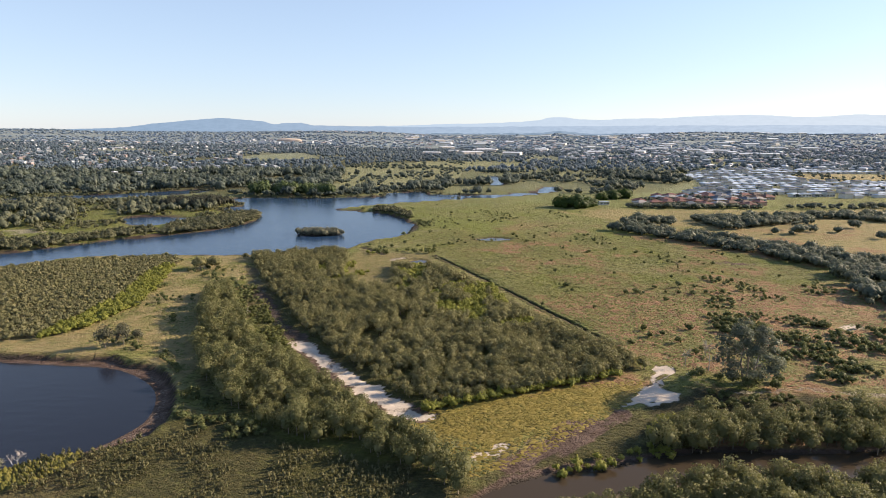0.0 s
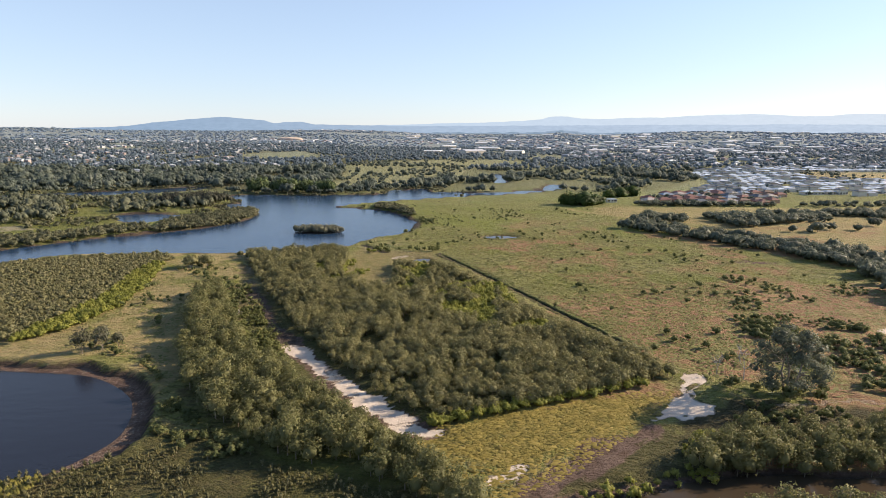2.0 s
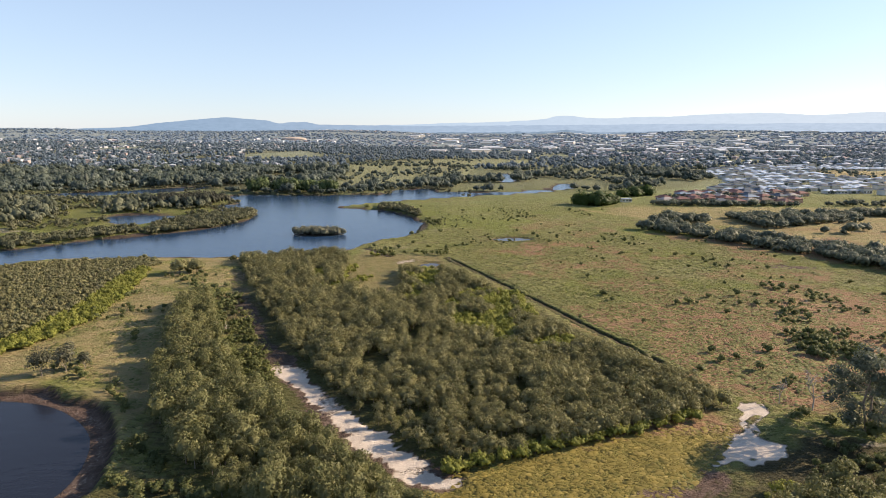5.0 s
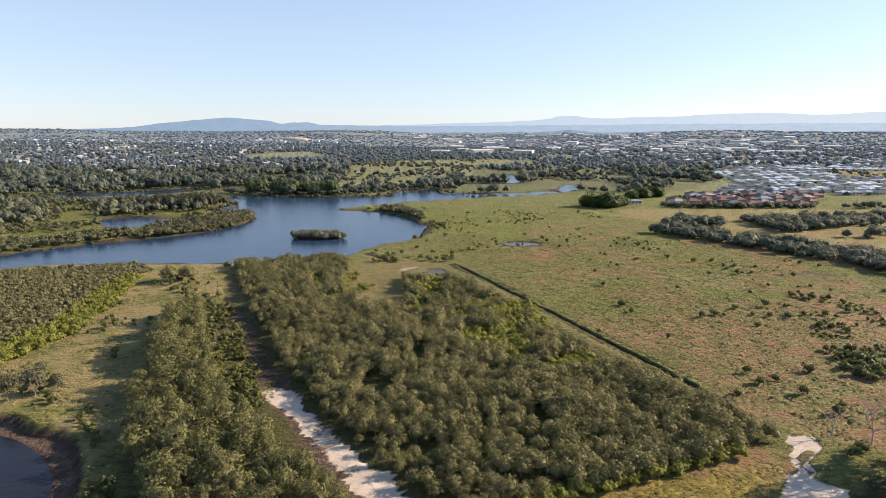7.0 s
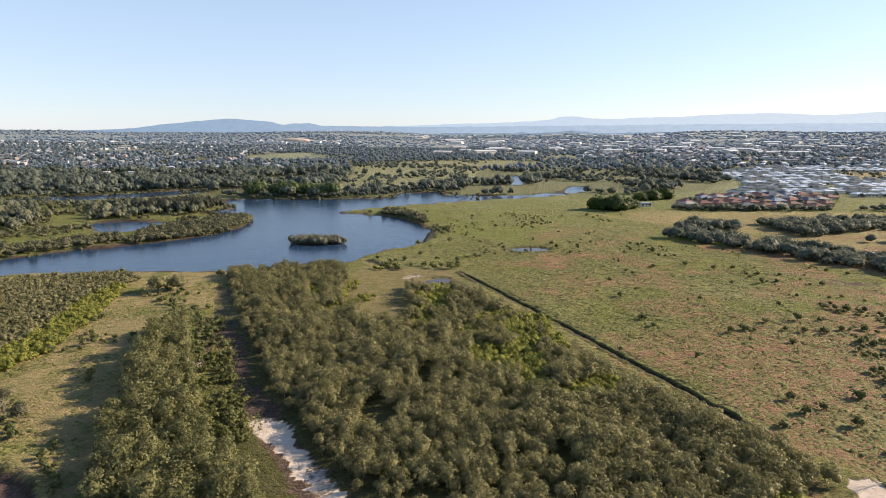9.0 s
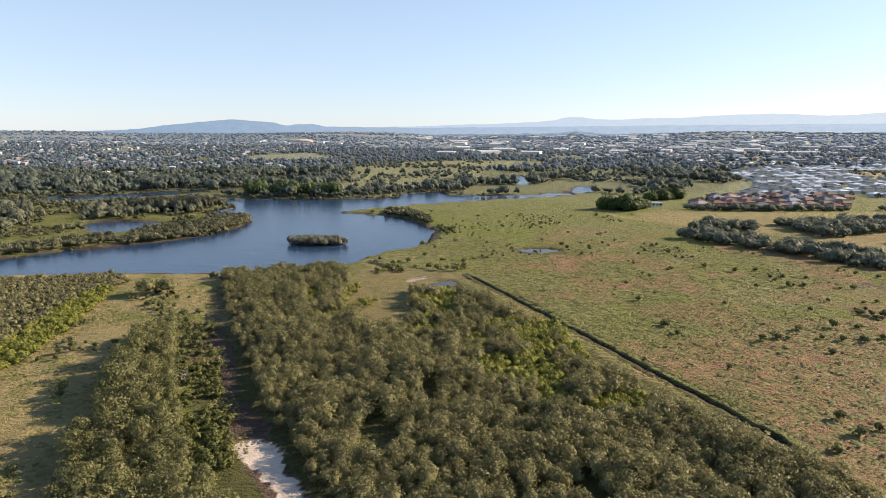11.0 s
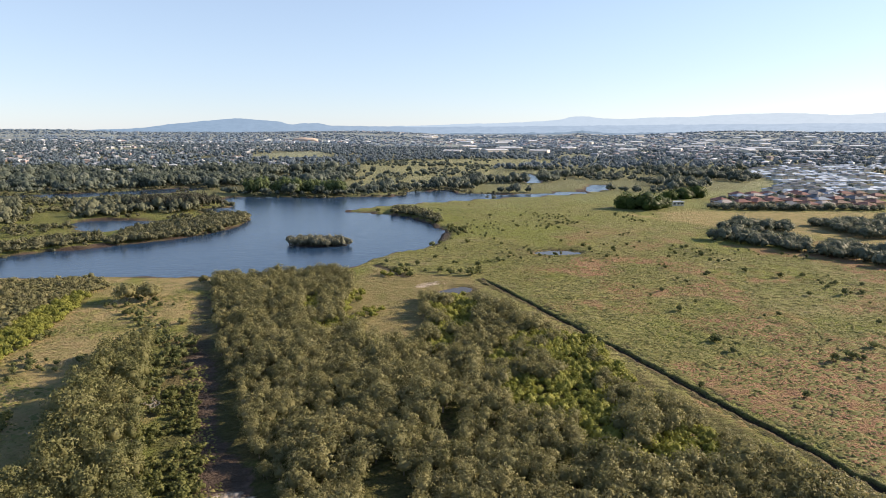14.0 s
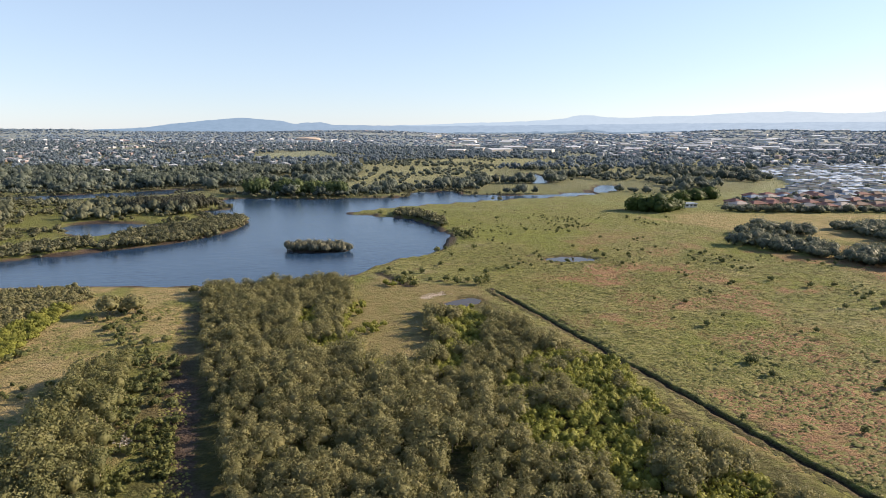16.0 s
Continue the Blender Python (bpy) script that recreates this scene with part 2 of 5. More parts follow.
def mesh_from(name, v, tris=None, quads=None, smooth=False):
    """A mesh from arrays of corners and faces."""
    me = bpy.data.meshes.new(name)
    parts = [(np.asarray(f, np.int64), n) for f, n in ((tris, 3), (quads, 4)) if f is not None and len(f)]
    loops = np.concatenate([f.ravel() for f, _ in parts])
    totals = np.concatenate([np.full(len(f), n) for f, n in parts])
    me.vertices.add(len(v))
    me.vertices.foreach_set("co", np.asarray(v, np.float32).ravel())
    me.loops.add(len(loops))
    me.loops.foreach_set("vertex_index", loops.astype(np.int32))
    me.polygons.add(len(totals))
    me.polygons.foreach_set("loop_start", np.r_[0, np.cumsum(totals)[:-1]].astype(np.int32))
    me.polygons.foreach_set("loop_total", totals.astype(np.int32))
    me.polygons.foreach_set("use_smooth", np.full(len(totals), smooth))
    me.update(calc_edges=True)
    return me


def part(name, me, material, parent=None, label=""):
    """One mesh object, under its thing if one is given."""
    ob = new(name, me)
    if not me.materials:
        me.materials.append(material)
    ob.parent = parent
    return tagged(ob, label)


# ---- materials ----
class Nodes:
    """A node material under way."""

    def __init__(self, name):
        self.m = bpy.data.materials.new(name)
        self.m.use_nodes = True
        self.t = self.m.node_tree
        self.bsdf = self.t.nodes["Principled BSDF"]
        self.out = self.t.nodes["Material Output"]

    def node(self, kind, **sets):
        n = self.t.nodes.new(kind)
        for k, v in sets.items():
            n.inputs[k.replace("_", " ")].default_value = v
        return n

    def link(self, a, b):
        self.t.links.new(a, b)
        return self

    def coords(self, scale=(1, 1, 1)):
        g = self.node("ShaderNodeNewGeometry")
        s = self.t.nodes.new("ShaderNodeMapping")
        s.inputs["Scale"].default_value = scale
        self.link(g.outputs["Position"], s.inputs["Vector"])
        return s.outputs["Vector"]

    def noise(self, size, detail=4.0, rough=0.55, vec=None):
        n = self.node("ShaderNodeTexNoise", Scale=1.0 / size, Detail=detail, Roughness=rough)
        self.link(vec or self.coords(), n.inputs["Vector"])
        return n.outputs["Fac"]

    def math(self, op, a, b=0.5, clamp=False):
        n = self.t.nodes.new("ShaderNodeMath")
        n.operation, n.use_clamp = op, clamp
        for k, v in enumerate((a, b)):
            if isinstance(v, (int, float)):
                n.inputs[k].default_value = v
            else:
                self.link(v, n.inputs[k])
        return n.outputs[0]

    def span(self, v, lo, hi, clamp=True):
        n = self.node("ShaderNodeMapRange")
        n.inputs["From Min"].default_value, n.inputs["From Max"].default_value = lo, hi
        n.clamp = clamp
        self.link(v, n.inputs["Value"])
        return n.outputs["Result"]

    def mix(self, f, a, b):
        n = self.t.nodes.new("ShaderNodeMix")
        n.data_type = "RGBA"
        sockets = (n.inputs[0], n.inputs[6], n.inputs[7])
        for v, s in zip((f, a, b), sockets):
            if isinstance(v, tuple):
                s.default_value = (*v, 1.0)
            elif isinstance(v, (int, float)):
                s.default_value = v
            else:
                self.link(v, s)
        return n.outputs[2]

    def bump(self, height, strength, distance):
        n = self.node("ShaderNodeBump", Strength=strength, Distance=distance)
        self.link(height, n.inputs["Height"])
        self.link(n.outputs["Normal"], self.bsdf.inputs["Normal"])
        return n

    def done(self, color, rough=0.8, spec=0.3, metal=0.0):
        for v, s in ((color, "Base Color"), (rough, "Roughness")):
            if isinstance(v, (tuple, int, float)):
                self.bsdf.inputs[s].default_value = (*v, 1.0) if isinstance(v, tuple) else v
            else:
                self.link(v, self.bsdf.inputs[s])
        self.bsdf.inputs["Specular IOR Level"].default_value = spec
        self.bsdf.inputs["Metallic"].default_value = metal
        return self.m


def ground_material():
    n = Nodes("ground")
    a, b = n.t.nodes.new("ShaderNodeAttribute"), n.t.nodes.new("ShaderNodeAttribute")
    a.attribute_name, b.attribute_name = "cover_a", "cover_b"
    sa, sb = n.t.nodes.new("ShaderNodeSeparateColor"), n.t.nodes.new("ShaderNodeSeparateColor")
    n.link(a.outputs["Color"], sa.inputs[0]).link(b.outputs["Color"], sb.inputs[0])
    sand, mud, marsh = sa.outputs
    green, dry, rust = sb.outputs
    wet_shade, dull_shade = b.outputs["Alpha"], a.outputs["Alpha"]
    big, mid, fine = n.noise(26, 5), n.noise(4.0, 6, 0.65), n.noise(0.7, 5, 0.7)
    ragged = n.math("ADD", n.math("MULTIPLY", n.math("SUBTRACT", fine, 0.5), 0.7), n.math("MULTIPLY", n.math("SUBTRACT", mid, 0.5), 0.5))
    sand = n.span(n.math("ADD", sand, ragged), 0.36, 0.62)
    mud = n.span(n.math("ADD", mud, ragged), 0.25, 0.70)
    tuft = n.noise(1.6, 4, 0.7, n.coords((0.6, 1.0, 1.0)))
    grass = n.mix(n.span(big, 0.35, 0.65), (0.178, 0.200, 0.052), (0.250, 0.240, 0.088))
    grass = n.mix(n.span(tuft, 0.47, 0.60), grass, (0.076, 0.084, 0.024))
    grass = n.mix(n.span(fine, 0.54, 0.70), grass, (0.32, 0.27, 0.14))
    lush = n.mix(n.span(mid, 0.35, 0.65), (0.118, 0.150, 0.028), (0.205, 0.222, 0.052))
    patch, blot = n.noise(8.5, 5, 0.65), n.noise(15, 5, 0.6, n.coords((0.7, 1.2, 1)))
    grass = n.mix(n.math("MULTIPLY", n.span(patch, 0.55, 0.66), 0.75), grass, (0.115, 0.128, 0.036))
    grass = n.mix(n.math("MULTIPLY", n.span(blot, 0.57, 0.68), 0.6), grass, (0.27, 0.240, 0.135))
    grass = n.mix(n.math("MULTIPLY", n.span(patch, 0.44, 0.35), 0.5), grass, (0.165, 0.122, 0.066))
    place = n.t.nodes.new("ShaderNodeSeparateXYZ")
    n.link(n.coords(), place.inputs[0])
    # grass pales from 480 m outwards, haze put into its colour
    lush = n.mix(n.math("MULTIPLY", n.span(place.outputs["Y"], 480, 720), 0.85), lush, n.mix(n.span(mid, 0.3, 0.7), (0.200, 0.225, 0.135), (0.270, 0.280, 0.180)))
    # pale blue-grey beyond 1300 m: distance haze put into the ground colour
    hazed_town = n.mix(n.span(mid, 0.3, 0.7), (0.17, 0.21, 0.225), (0.26, 0.295, 0.31))
    grass = n.mix(n.math("MULTIPLY", n.span(place.outputs["Y"], 1300, 2600), 0.9), grass, hazed_town)
    lush = n.mix(n.math("MULTIPLY", n.span(place.outputs["Y"], 1300, 2600), 0.9), lush, hazed_town)
    c = n.mix(n.math("MULTIPLY", green, n.span(mid, 0.2, 0.55)), grass, lush)
    c = n.mix(n.math("MULTIPLY", dry, n.span(mid, 0.25, 0.6)), c, n.mix(fine, (0.285, 0.222, 0.098), (0.385, 0.310, 0.165)))
    c = n.mix(n.math("MULTIPLY", rust, n.span(tuft, 0.32, 0.52)), c, n.mix(fine, (0.230, 0.132, 0.076), (0.340, 0.208, 0.120)))
    # dull marsh ground; shade under trees is put into the same dark brown
    c = n.mix(n.math("MULTIPLY", dull_shade, n.span(mid, 0.15, 0.45)), c, n.mix(n.span(fine, 0.4, 0.65), (0.038, 0.036, 0.016), (0.080, 0.070, 0.030)))
    c = n.mix(marsh, c, n.mix(n.span(mid, 0.3, 0.7), (0.255, 0.200, 0.050), (0.165, 0.150, 0.038)))
    c = n.mix(mud, c, n.mix(n.span(n.math("ADD", mid, n.math("MULTIPLY", fine, 0.5)), 0.55, 0.9), (0.085, 0.055, 0.042), (0.185, 0.130, 0.104)))
    c = n.mix(sand, c, n.mix(n.span(mid, 0.35, 0.7), (0.60, 0.52, 0.44), (0.46, 0.39, 0.32)))
    # one dark tone for damp ground and for shade painted on banks
    c = n.mix(wet_shade, c, (0.040, 0.032, 0.022))
    rough = n.math("ADD", n.math("MULTIPLY", tuft, 2.0), fine)
    n.bump(n.math("MULTIPLY", rough, n.math("SUBTRACT", 1.0, n.math("MULTIPLY", sand, 0.85))), 1.0, 1.1)
    return n.done(c, n.mix(wet_shade, (0.95, 0.95, 0.95), (0.7, 0.7, 0.7)), 0.2)


def water_material(name, body, ripple, rough, gloss=0.28):
    n = Nodes(name)
    w = n.noise(2.2, 3, 0.6, n.coords((0.5, 1.0, 1.0)))
    n.bump(w, ripple, 0.12)
    n.bsdf.inputs["IOR"].default_value = 1.33
    return n.done(body, rough, gloss)


def leaf_material(name, low, high, accent, through_light=0.3):
    """Foliage whose colour differs from tree to tree and leaf to leaf."""
    n = Nodes(name)
    att, info, geo = n.t.nodes.new("ShaderNodeAttribute"), n.t.nodes.new("ShaderNodeObjectInfo"), n.t.nodes.new("ShaderNodeNewGeometry")
    att.attribute_name = "tint"
    tree = n.math("FRACT", n.math("ADD", att.outputs["Fac"], info.outputs["Random"]), 0)
    leaf = geo.outputs["Random Per Island"]
    c = n.mix(n.math("ADD", n.math("MULTIPLY", tree, 0.7), n.math("MULTIPLY", leaf, 0.3)), low, high)
    c = n.mix(n.span(n.math("ADD", leaf, n.math("MULTIPLY", tree, 0.25)), 0.98, 1.3), c, accent)
    m = n.done(c, 0.62, 0.25)
    tr, mx = n.t.nodes.new("ShaderNodeBsdfTranslucent"), n.t.nodes.new("ShaderNodeMixShader")
    n.link(c, tr.inputs["Color"])
    mx.inputs[0].default_value = through_light
    n.link(n.bsdf.outputs[0], mx.inputs[1]).link(tr.outputs[0], mx.inputs[2]).link(mx.outputs[0], n.out.inputs["Surface"])
    return m


def plain_material(name, a, b, size=0.6, rough=0.7, spec=0.3, metal=0.0, bump=0.0):
    n = Nodes(name)
    f = n.noise(size, 5, 0.6)
    info = n.t.nodes.new("ShaderNodeObjectInfo")
    c = n.mix(n.math("ADD", n.math("MULTIPLY", n.span(f, 0.3, 0.7), 0.6), n.math("MULTIPLY", info.outputs["Random"], 0.4)), a, b)
    if bump:
        n.bump(f, bump, 0.05)
    return n.done(c, rough, spec, metal)


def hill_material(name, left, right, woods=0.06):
    """Glowing backdrop of far hills: haze and paling towards the sun put into emission."""
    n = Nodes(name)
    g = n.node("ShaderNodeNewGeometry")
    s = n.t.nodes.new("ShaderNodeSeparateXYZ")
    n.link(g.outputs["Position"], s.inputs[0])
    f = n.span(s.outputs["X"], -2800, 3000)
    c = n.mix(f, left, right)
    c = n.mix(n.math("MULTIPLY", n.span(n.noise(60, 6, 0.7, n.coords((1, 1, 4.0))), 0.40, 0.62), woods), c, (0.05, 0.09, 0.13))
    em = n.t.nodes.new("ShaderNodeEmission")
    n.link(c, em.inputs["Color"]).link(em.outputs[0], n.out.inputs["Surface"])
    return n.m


M_GROUND = ground_material()
M_LAKE = water_material("lake_water", (0.019, 0.046, 0.096), 1.0, 0.20, 0.5)
M_BAY = water_material("bay_water", (0.014, 0.017, 0.028), 0.6, 0.16, 0.3)
M_CREEK = water_material("creek_water", (0.055, 0.042, 0.028), 0.15, 0.08)
M_MANGROVE = leaf_material("mangrove_leaves", (0.136, 0.138, 0.062), (0.262, 0.248, 0.118), (0.28, 0.265, 0.15), 0.40)
M_LUSH = leaf_material("lush_leaves", (0.160, 0.182, 0.034), (0.295, 0.300, 0.068), (0.33, 0.33, 0.10), 0.42)
M_SHRUB = leaf_material("shrub_leaves", (0.088, 0.108, 0.040), (0.172, 0.186, 0.074), (0.20, 0.20, 0.095), 0.40)
# gum green paled towards blue-grey, haze over the lake put into it
M_GUM_HAZED = leaf_material("hazed_gum_leaves", (0.070, 0.092, 0.074), (0.176, 0.206, 0.166), (0.22, 0.24, 0.20), 0.45)
M_OLIVE = leaf_material("low_mangrove_leaves", (0.125, 0.126, 0.056), (0.225, 0.212, 0.104), (0.29, 0.27, 0.17))
M_BELT = leaf_material("belt_leaves", (0.088, 0.108, 0.080), (0.178, 0.198, 0.142), (0.21, 0.22, 0.16), 0.42)
M_GREY = leaf_material("grey_leaves", (0.095, 0.097, 0.062), (0.17, 0.168, 0.115), (0.25, 0.23, 0.18))
# these two leaf colours carry the blue of distance haze
M_FAR_HAZED = leaf_material("hazed_far_leaves", (0.092, 0.132, 0.164), (0.200, 0.255, 0.302), (0.25, 0.29, 0.33), 0.45)
M_DISTANT_HAZED = leaf_material("hazed_distant_leaves", (0.190, 0.262, 0.345), (0.275, 0.355, 0.450), (0.29, 0.35, 0.42), 0.45)
M_PEN = leaf_material("peninsula_leaves", (0.064, 0.076, 0.050), (0.172, 0.182, 0.116), (0.22, 0.22, 0.15))
M_VERGE = leaf_material("verge_leaves", (0.078, 0.092, 0.026), (0.165, 0.172, 0.056), (0.20, 0.20, 0.08))
M_STRIP = leaf_material("bank_mangrove_leaves", (0.082, 0.090, 0.050), (0.172, 0.172, 0.096), (0.22, 0.21, 0.14))
M_DARK = leaf_material("dark_stand_leaves", (0.046, 0.050, 0.036), (0.090, 0.094, 0.066), (0.12, 0.12, 0.09))
M_BRIGHT = leaf_material("shore_tree_leaves", (0.055, 0.085, 0.035), (0.130, 0.168, 0.065), (0.18, 0.21, 0.10))
M_GRASS = leaf_material("grass_blades", (0.125, 0.142, 0.040), (0.250, 0.238, 0.085), (0.30, 0.26, 0.12))
M_STRAW = leaf_material("straw_blades", (0.205, 0.168, 0.040), (0.315, 0.248, 0.066), (0.34, 0.27, 0.09))
M_GROVE = leaf_material("grove_leaves", (0.108, 0.118, 0.048), (0.215, 0.212, 0.092), (0.24, 0.23, 0.12), 0.40)
M_SAPLING = leaf_material("sapling_leaves", (0.092, 0.092, 0.040), (0.205, 0.190, 0.090), (0.24, 0.22, 0.12))
M_ISLE = leaf_material("island_leaves", (0.150, 0.155, 0.110), (0.270, 0.268, 0.195), (0.32, 0.31, 0.25))
M_REED = leaf_material("reed_blades", (0.165, 0.165, 0.040), (0.290, 0.255, 0.070), (0.33, 0.29, 0.11))
M_BARK = plain_material("bark", (0.16, 0.13, 0.10), (0.30, 0.26, 0.21), 0.4, 0.9, 0.1, 0, 0.4)
M_FIG = leaf_material("fig_leaves", (0.030, 0.055, 0.012), (0.070, 0.105, 0.022), (0.10, 0.14, 0.03))
M_TILE = {k: plain_material(k + "_roof", a, b, 1.2, r, 0.3, 0, 0.3) for k, a, b, r in (
    ("red_tile", (0.135, 0.062, 0.056), (0.205, 0.105, 0.092), 0.75), ("brown_tile", (0.10, 0.070, 0.058), (0.17, 0.115, 0.092), 0.75),
    ("cream_tile", (0.25, 0.23, 0.22), (0.34, 0.31, 0.29), 0.7), ("grey_metal", (0.17, 0.215, 0.28), (0.27, 0.33, 0.41), 0.75),
    ("pale_metal", (0.30, 0.37, 0.46), (0.46, 0.54, 0.64), 0.6), ("white_metal", (0.40, 0.47, 0.56), (0.58, 0.64, 0.72), 0.6), ("slate_metal", (0.05, 0.065, 0.09), (0.10, 0.12, 0.15), 0.7))}
M_RENDER = plain_material("rendered_wall", (0.50, 0.45, 0.38), (0.72, 0.68, 0.62), 0.8, 0.85)
M_BRICK = plain_material("brick_wall", (0.36, 0.22, 0.15), (0.50, 0.36, 0.26), 0.3, 0.85)
M_TRIM = plain_material("white_trim", (0.70, 0.70, 0.68), (0.80, 0.80, 0.78), 0.5, 0.5)
M_GLASS = plain_material("window_glass", (0.02, 0.025, 0.03), (0.04, 0.045, 0.05), 0.5, 0.08, 0.6)
M_SHED = plain_material("shed_roof", (0.45, 0.47, 0.50), (0.62, 0.63, 0.65), 3.0, 0.45)
M_HEAP = plain_material("sand_heap", (0.40, 0.33, 0.28), (0.52, 0.43, 0.36), 3.0, 0.9, 0.1, 0, 0.4)
M_DEAD = plain_material("dead_wood", (0.32, 0.29, 0.26), (0.50, 0.47, 0.43), 0.3, 0.9, 0.1, 0, 0.3)

# ---- the ground: one sheet out to the foot of the hills ----
def axis(lo, hi, a, b, step, grow):
    """Places along an axis, close together from a to b and ever wider beyond."""
    out = list(np.arange(a, b + 1e-6, step))
    s = step
    while out[-1] < hi:
        s *= grow
        out.append(out[-1] + s)
    s = step
    while out[0] > lo:
        s *= grow
        out.insert(0, out[0] - s)
    return np.array(out)


def dry_land(x, y, margin=2.0):
    ok = np.ones(x.shape, bool)
    for w in WATERS:
        ok &= sdist(w, x, y, 20) < -margin
    return ok


def build_ground():
    gx, gy = axis(-4700, 4700, -108, 120, 1.1, 1.08), axis(-500, 4750, 96, 318, 1.0, 1.05)
    X, Y = np.meshgrid(gx, gy)
    x, y = X.ravel(), Y.ravel()
    z = ground_z(x, y)
    nx, ny = len(gx), len(gy)
    i = (np.arange(ny - 1)[:, None] * nx + np.arange(nx - 1)[None]).ravel()
    me = mesh_from("ground", np.stack([x, y, z], 1), quads=np.stack([i, i + 1, i + nx + 1, i + nx], 1), smooth=True)
    rag = 5 * (vnoise(x, y, 5, 1) - 0.5) + 3 * (vnoise(x, y, 2, 2) - 0.5)
    within = lambda p, w=2.0, reach=60.0: ramp(sdist(p, x, y, reach) + 0.5 * rag, -w, w)
    strip = line_dist(SAND_STRIP, x, y, 20) + 0.25 * rag
    chan = line_dist(CHANNEL, x, y, 20) + 0.4 * rag
    ditch = line_dist(DITCH, x, y, 20)
    track = line_dist(TRACK_E, x, y, 20)
    bank, bay = sdist(BANK, x, y), sdist(BAY, x, y)
    sand = np.maximum.reduce([0.34 * ramp(bank, 0.5, 1.2) * ramp(-bay, 0.6, 1.6), ramp(-strip - 0.3 * rag, -2.9, -1.9) * (0.6 + 0.4 * ramp(vnoise(x, y, 3.2, 4), 0.25, 0.5)), ramp(sdist(SAND_HEAD, x, y, 8), -0.8, 0.8), 0.95 * ramp(sdist(WHITE_MUD, x, y, 8) + 0.6 * rag, -0.4, 1.2), within(SMALL_MUD, 0.7, 8), 0.8 * within(SAND_HOLE, 1, 8),
                              0.46 * ramp(-track - 0.1 * rag, -1.3, -0.6) * (x > 75), 0.5 * within(PINK, 4), 0.6 * within(POOL_B, 1.5, 8)])
    shore = np.maximum.reduce([ramp(sdist(w, x, y, 30), -3.0, -1) for w in WATERS])
    mud = np.maximum.reduce([within(BROWN_MUD, 1.5, 12), (bank > -0.5) * 1.0, 0.8 * shore, 0.85 * ramp(-chan - np.where(y > 188, 1.3, 0), -3.8, -2.4) * ramp(-y, -262, -225), within(POND, 2.5, 12), within(POOL_A, 2.5, 12), within(MUD_SPOT, 2, 12),
                             ramp(-line_dist(CREEK, x, y, 20), -7, -4.5)])
    marsh = within(MARSH, 1.5, 20)
    green = np.clip(np.maximum.reduce([0.3 * ramp(y, 400, 480), 0.9 * ramp(y, 500, 700), 0.6 * ramp(-x, 140, 200), 0.15 * ((x < -70) & (y < 330)), 0.9 * ramp(vnoise(x, y, 22, 3), 0.45, 0.8), 0.5 * ramp(-track, -7, -2) * (x < 80), within(GREEN_S, 6), within(GOLF, 8) * 1.0,
                                       ramp(-line_dist([(97, 262), (82, 270)], x, y, 20), -6, -2)]), 0, 1)
    west = (x < -70) & (y < 330) & (y > 90)
    dry = np.maximum.reduce([0.9 * within(DRY_F, 8), 0.85 * within(OPEN_N, 3), within(GOLD, 4), ramp(-line_dist([(-119, 214), (-127, 233), (-127.6, 250), (-119, 264), (-113, 285), (-112, 302)], x, y, 20), -2.4, -1.0), 0.9 * within(SANDY_F, 5), 0.15 * within(PADDOCK, 8), within(BARE_F, 8), 0.8 * ramp(-abs(track - 1.1), -0.7, -0.2) * (x < 76), west * ramp(0.7 * vnoise(x, y, 13, 4) + 0.4 * vnoise(x, y, 5, 2), 0.28, 0.52),
                             ramp(-line_dist([(-118, 289), (-120, 250), (-121, 224), (-105, 199)], x, y, 20), -4, -1), 0.2 * ramp(-line_dist([(-9, 312), (-2, 296), (25, 232), (48, 178)], x, y, 20), -4, -1.5), ramp(-line_dist([(102, 494), (116, 475), (135, 456), (143, 426)], x, y, 20), -5, -2)])
    rust = ramp(0.75 * vnoise(x, y, 17, 5) + 0.35 * vnoise(x, y, 5, 3) + 0.4 * ramp(x, 45, 75) * ramp(-abs(y - 215), -60, -15), 0.48, 0.80) * ramp(x, 6, 30) * ramp(-y, -480, -340)
    # dark litter floor of far woods, with the trees' shade in its colour
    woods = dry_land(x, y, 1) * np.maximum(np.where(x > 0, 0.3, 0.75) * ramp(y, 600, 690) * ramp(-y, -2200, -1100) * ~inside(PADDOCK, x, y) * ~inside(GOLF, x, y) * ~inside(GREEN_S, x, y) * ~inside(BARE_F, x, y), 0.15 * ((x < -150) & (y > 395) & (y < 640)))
    # dull marsh and verge, plus painted canopy shade at thicket, grove and channel
    dull_shade = np.maximum(np.maximum.reduce([woods, 0.8 * within(SALT, 4), 0.6 * within(BLOCK, 2), 0.75 * ramp(-chan, -10, -6) * ramp(-y, -262, -235), 0.6 * within(GROVE_W, 3), within(DARK_SHADE_S, 2)]), np.maximum(0.25 * within(OPEN_N, 3), 0.7 * ramp(-line_dist([(-12, 304), (-6, 292), (22, 228), (46, 176)], x, y, 20), -5.5, -2.5)))
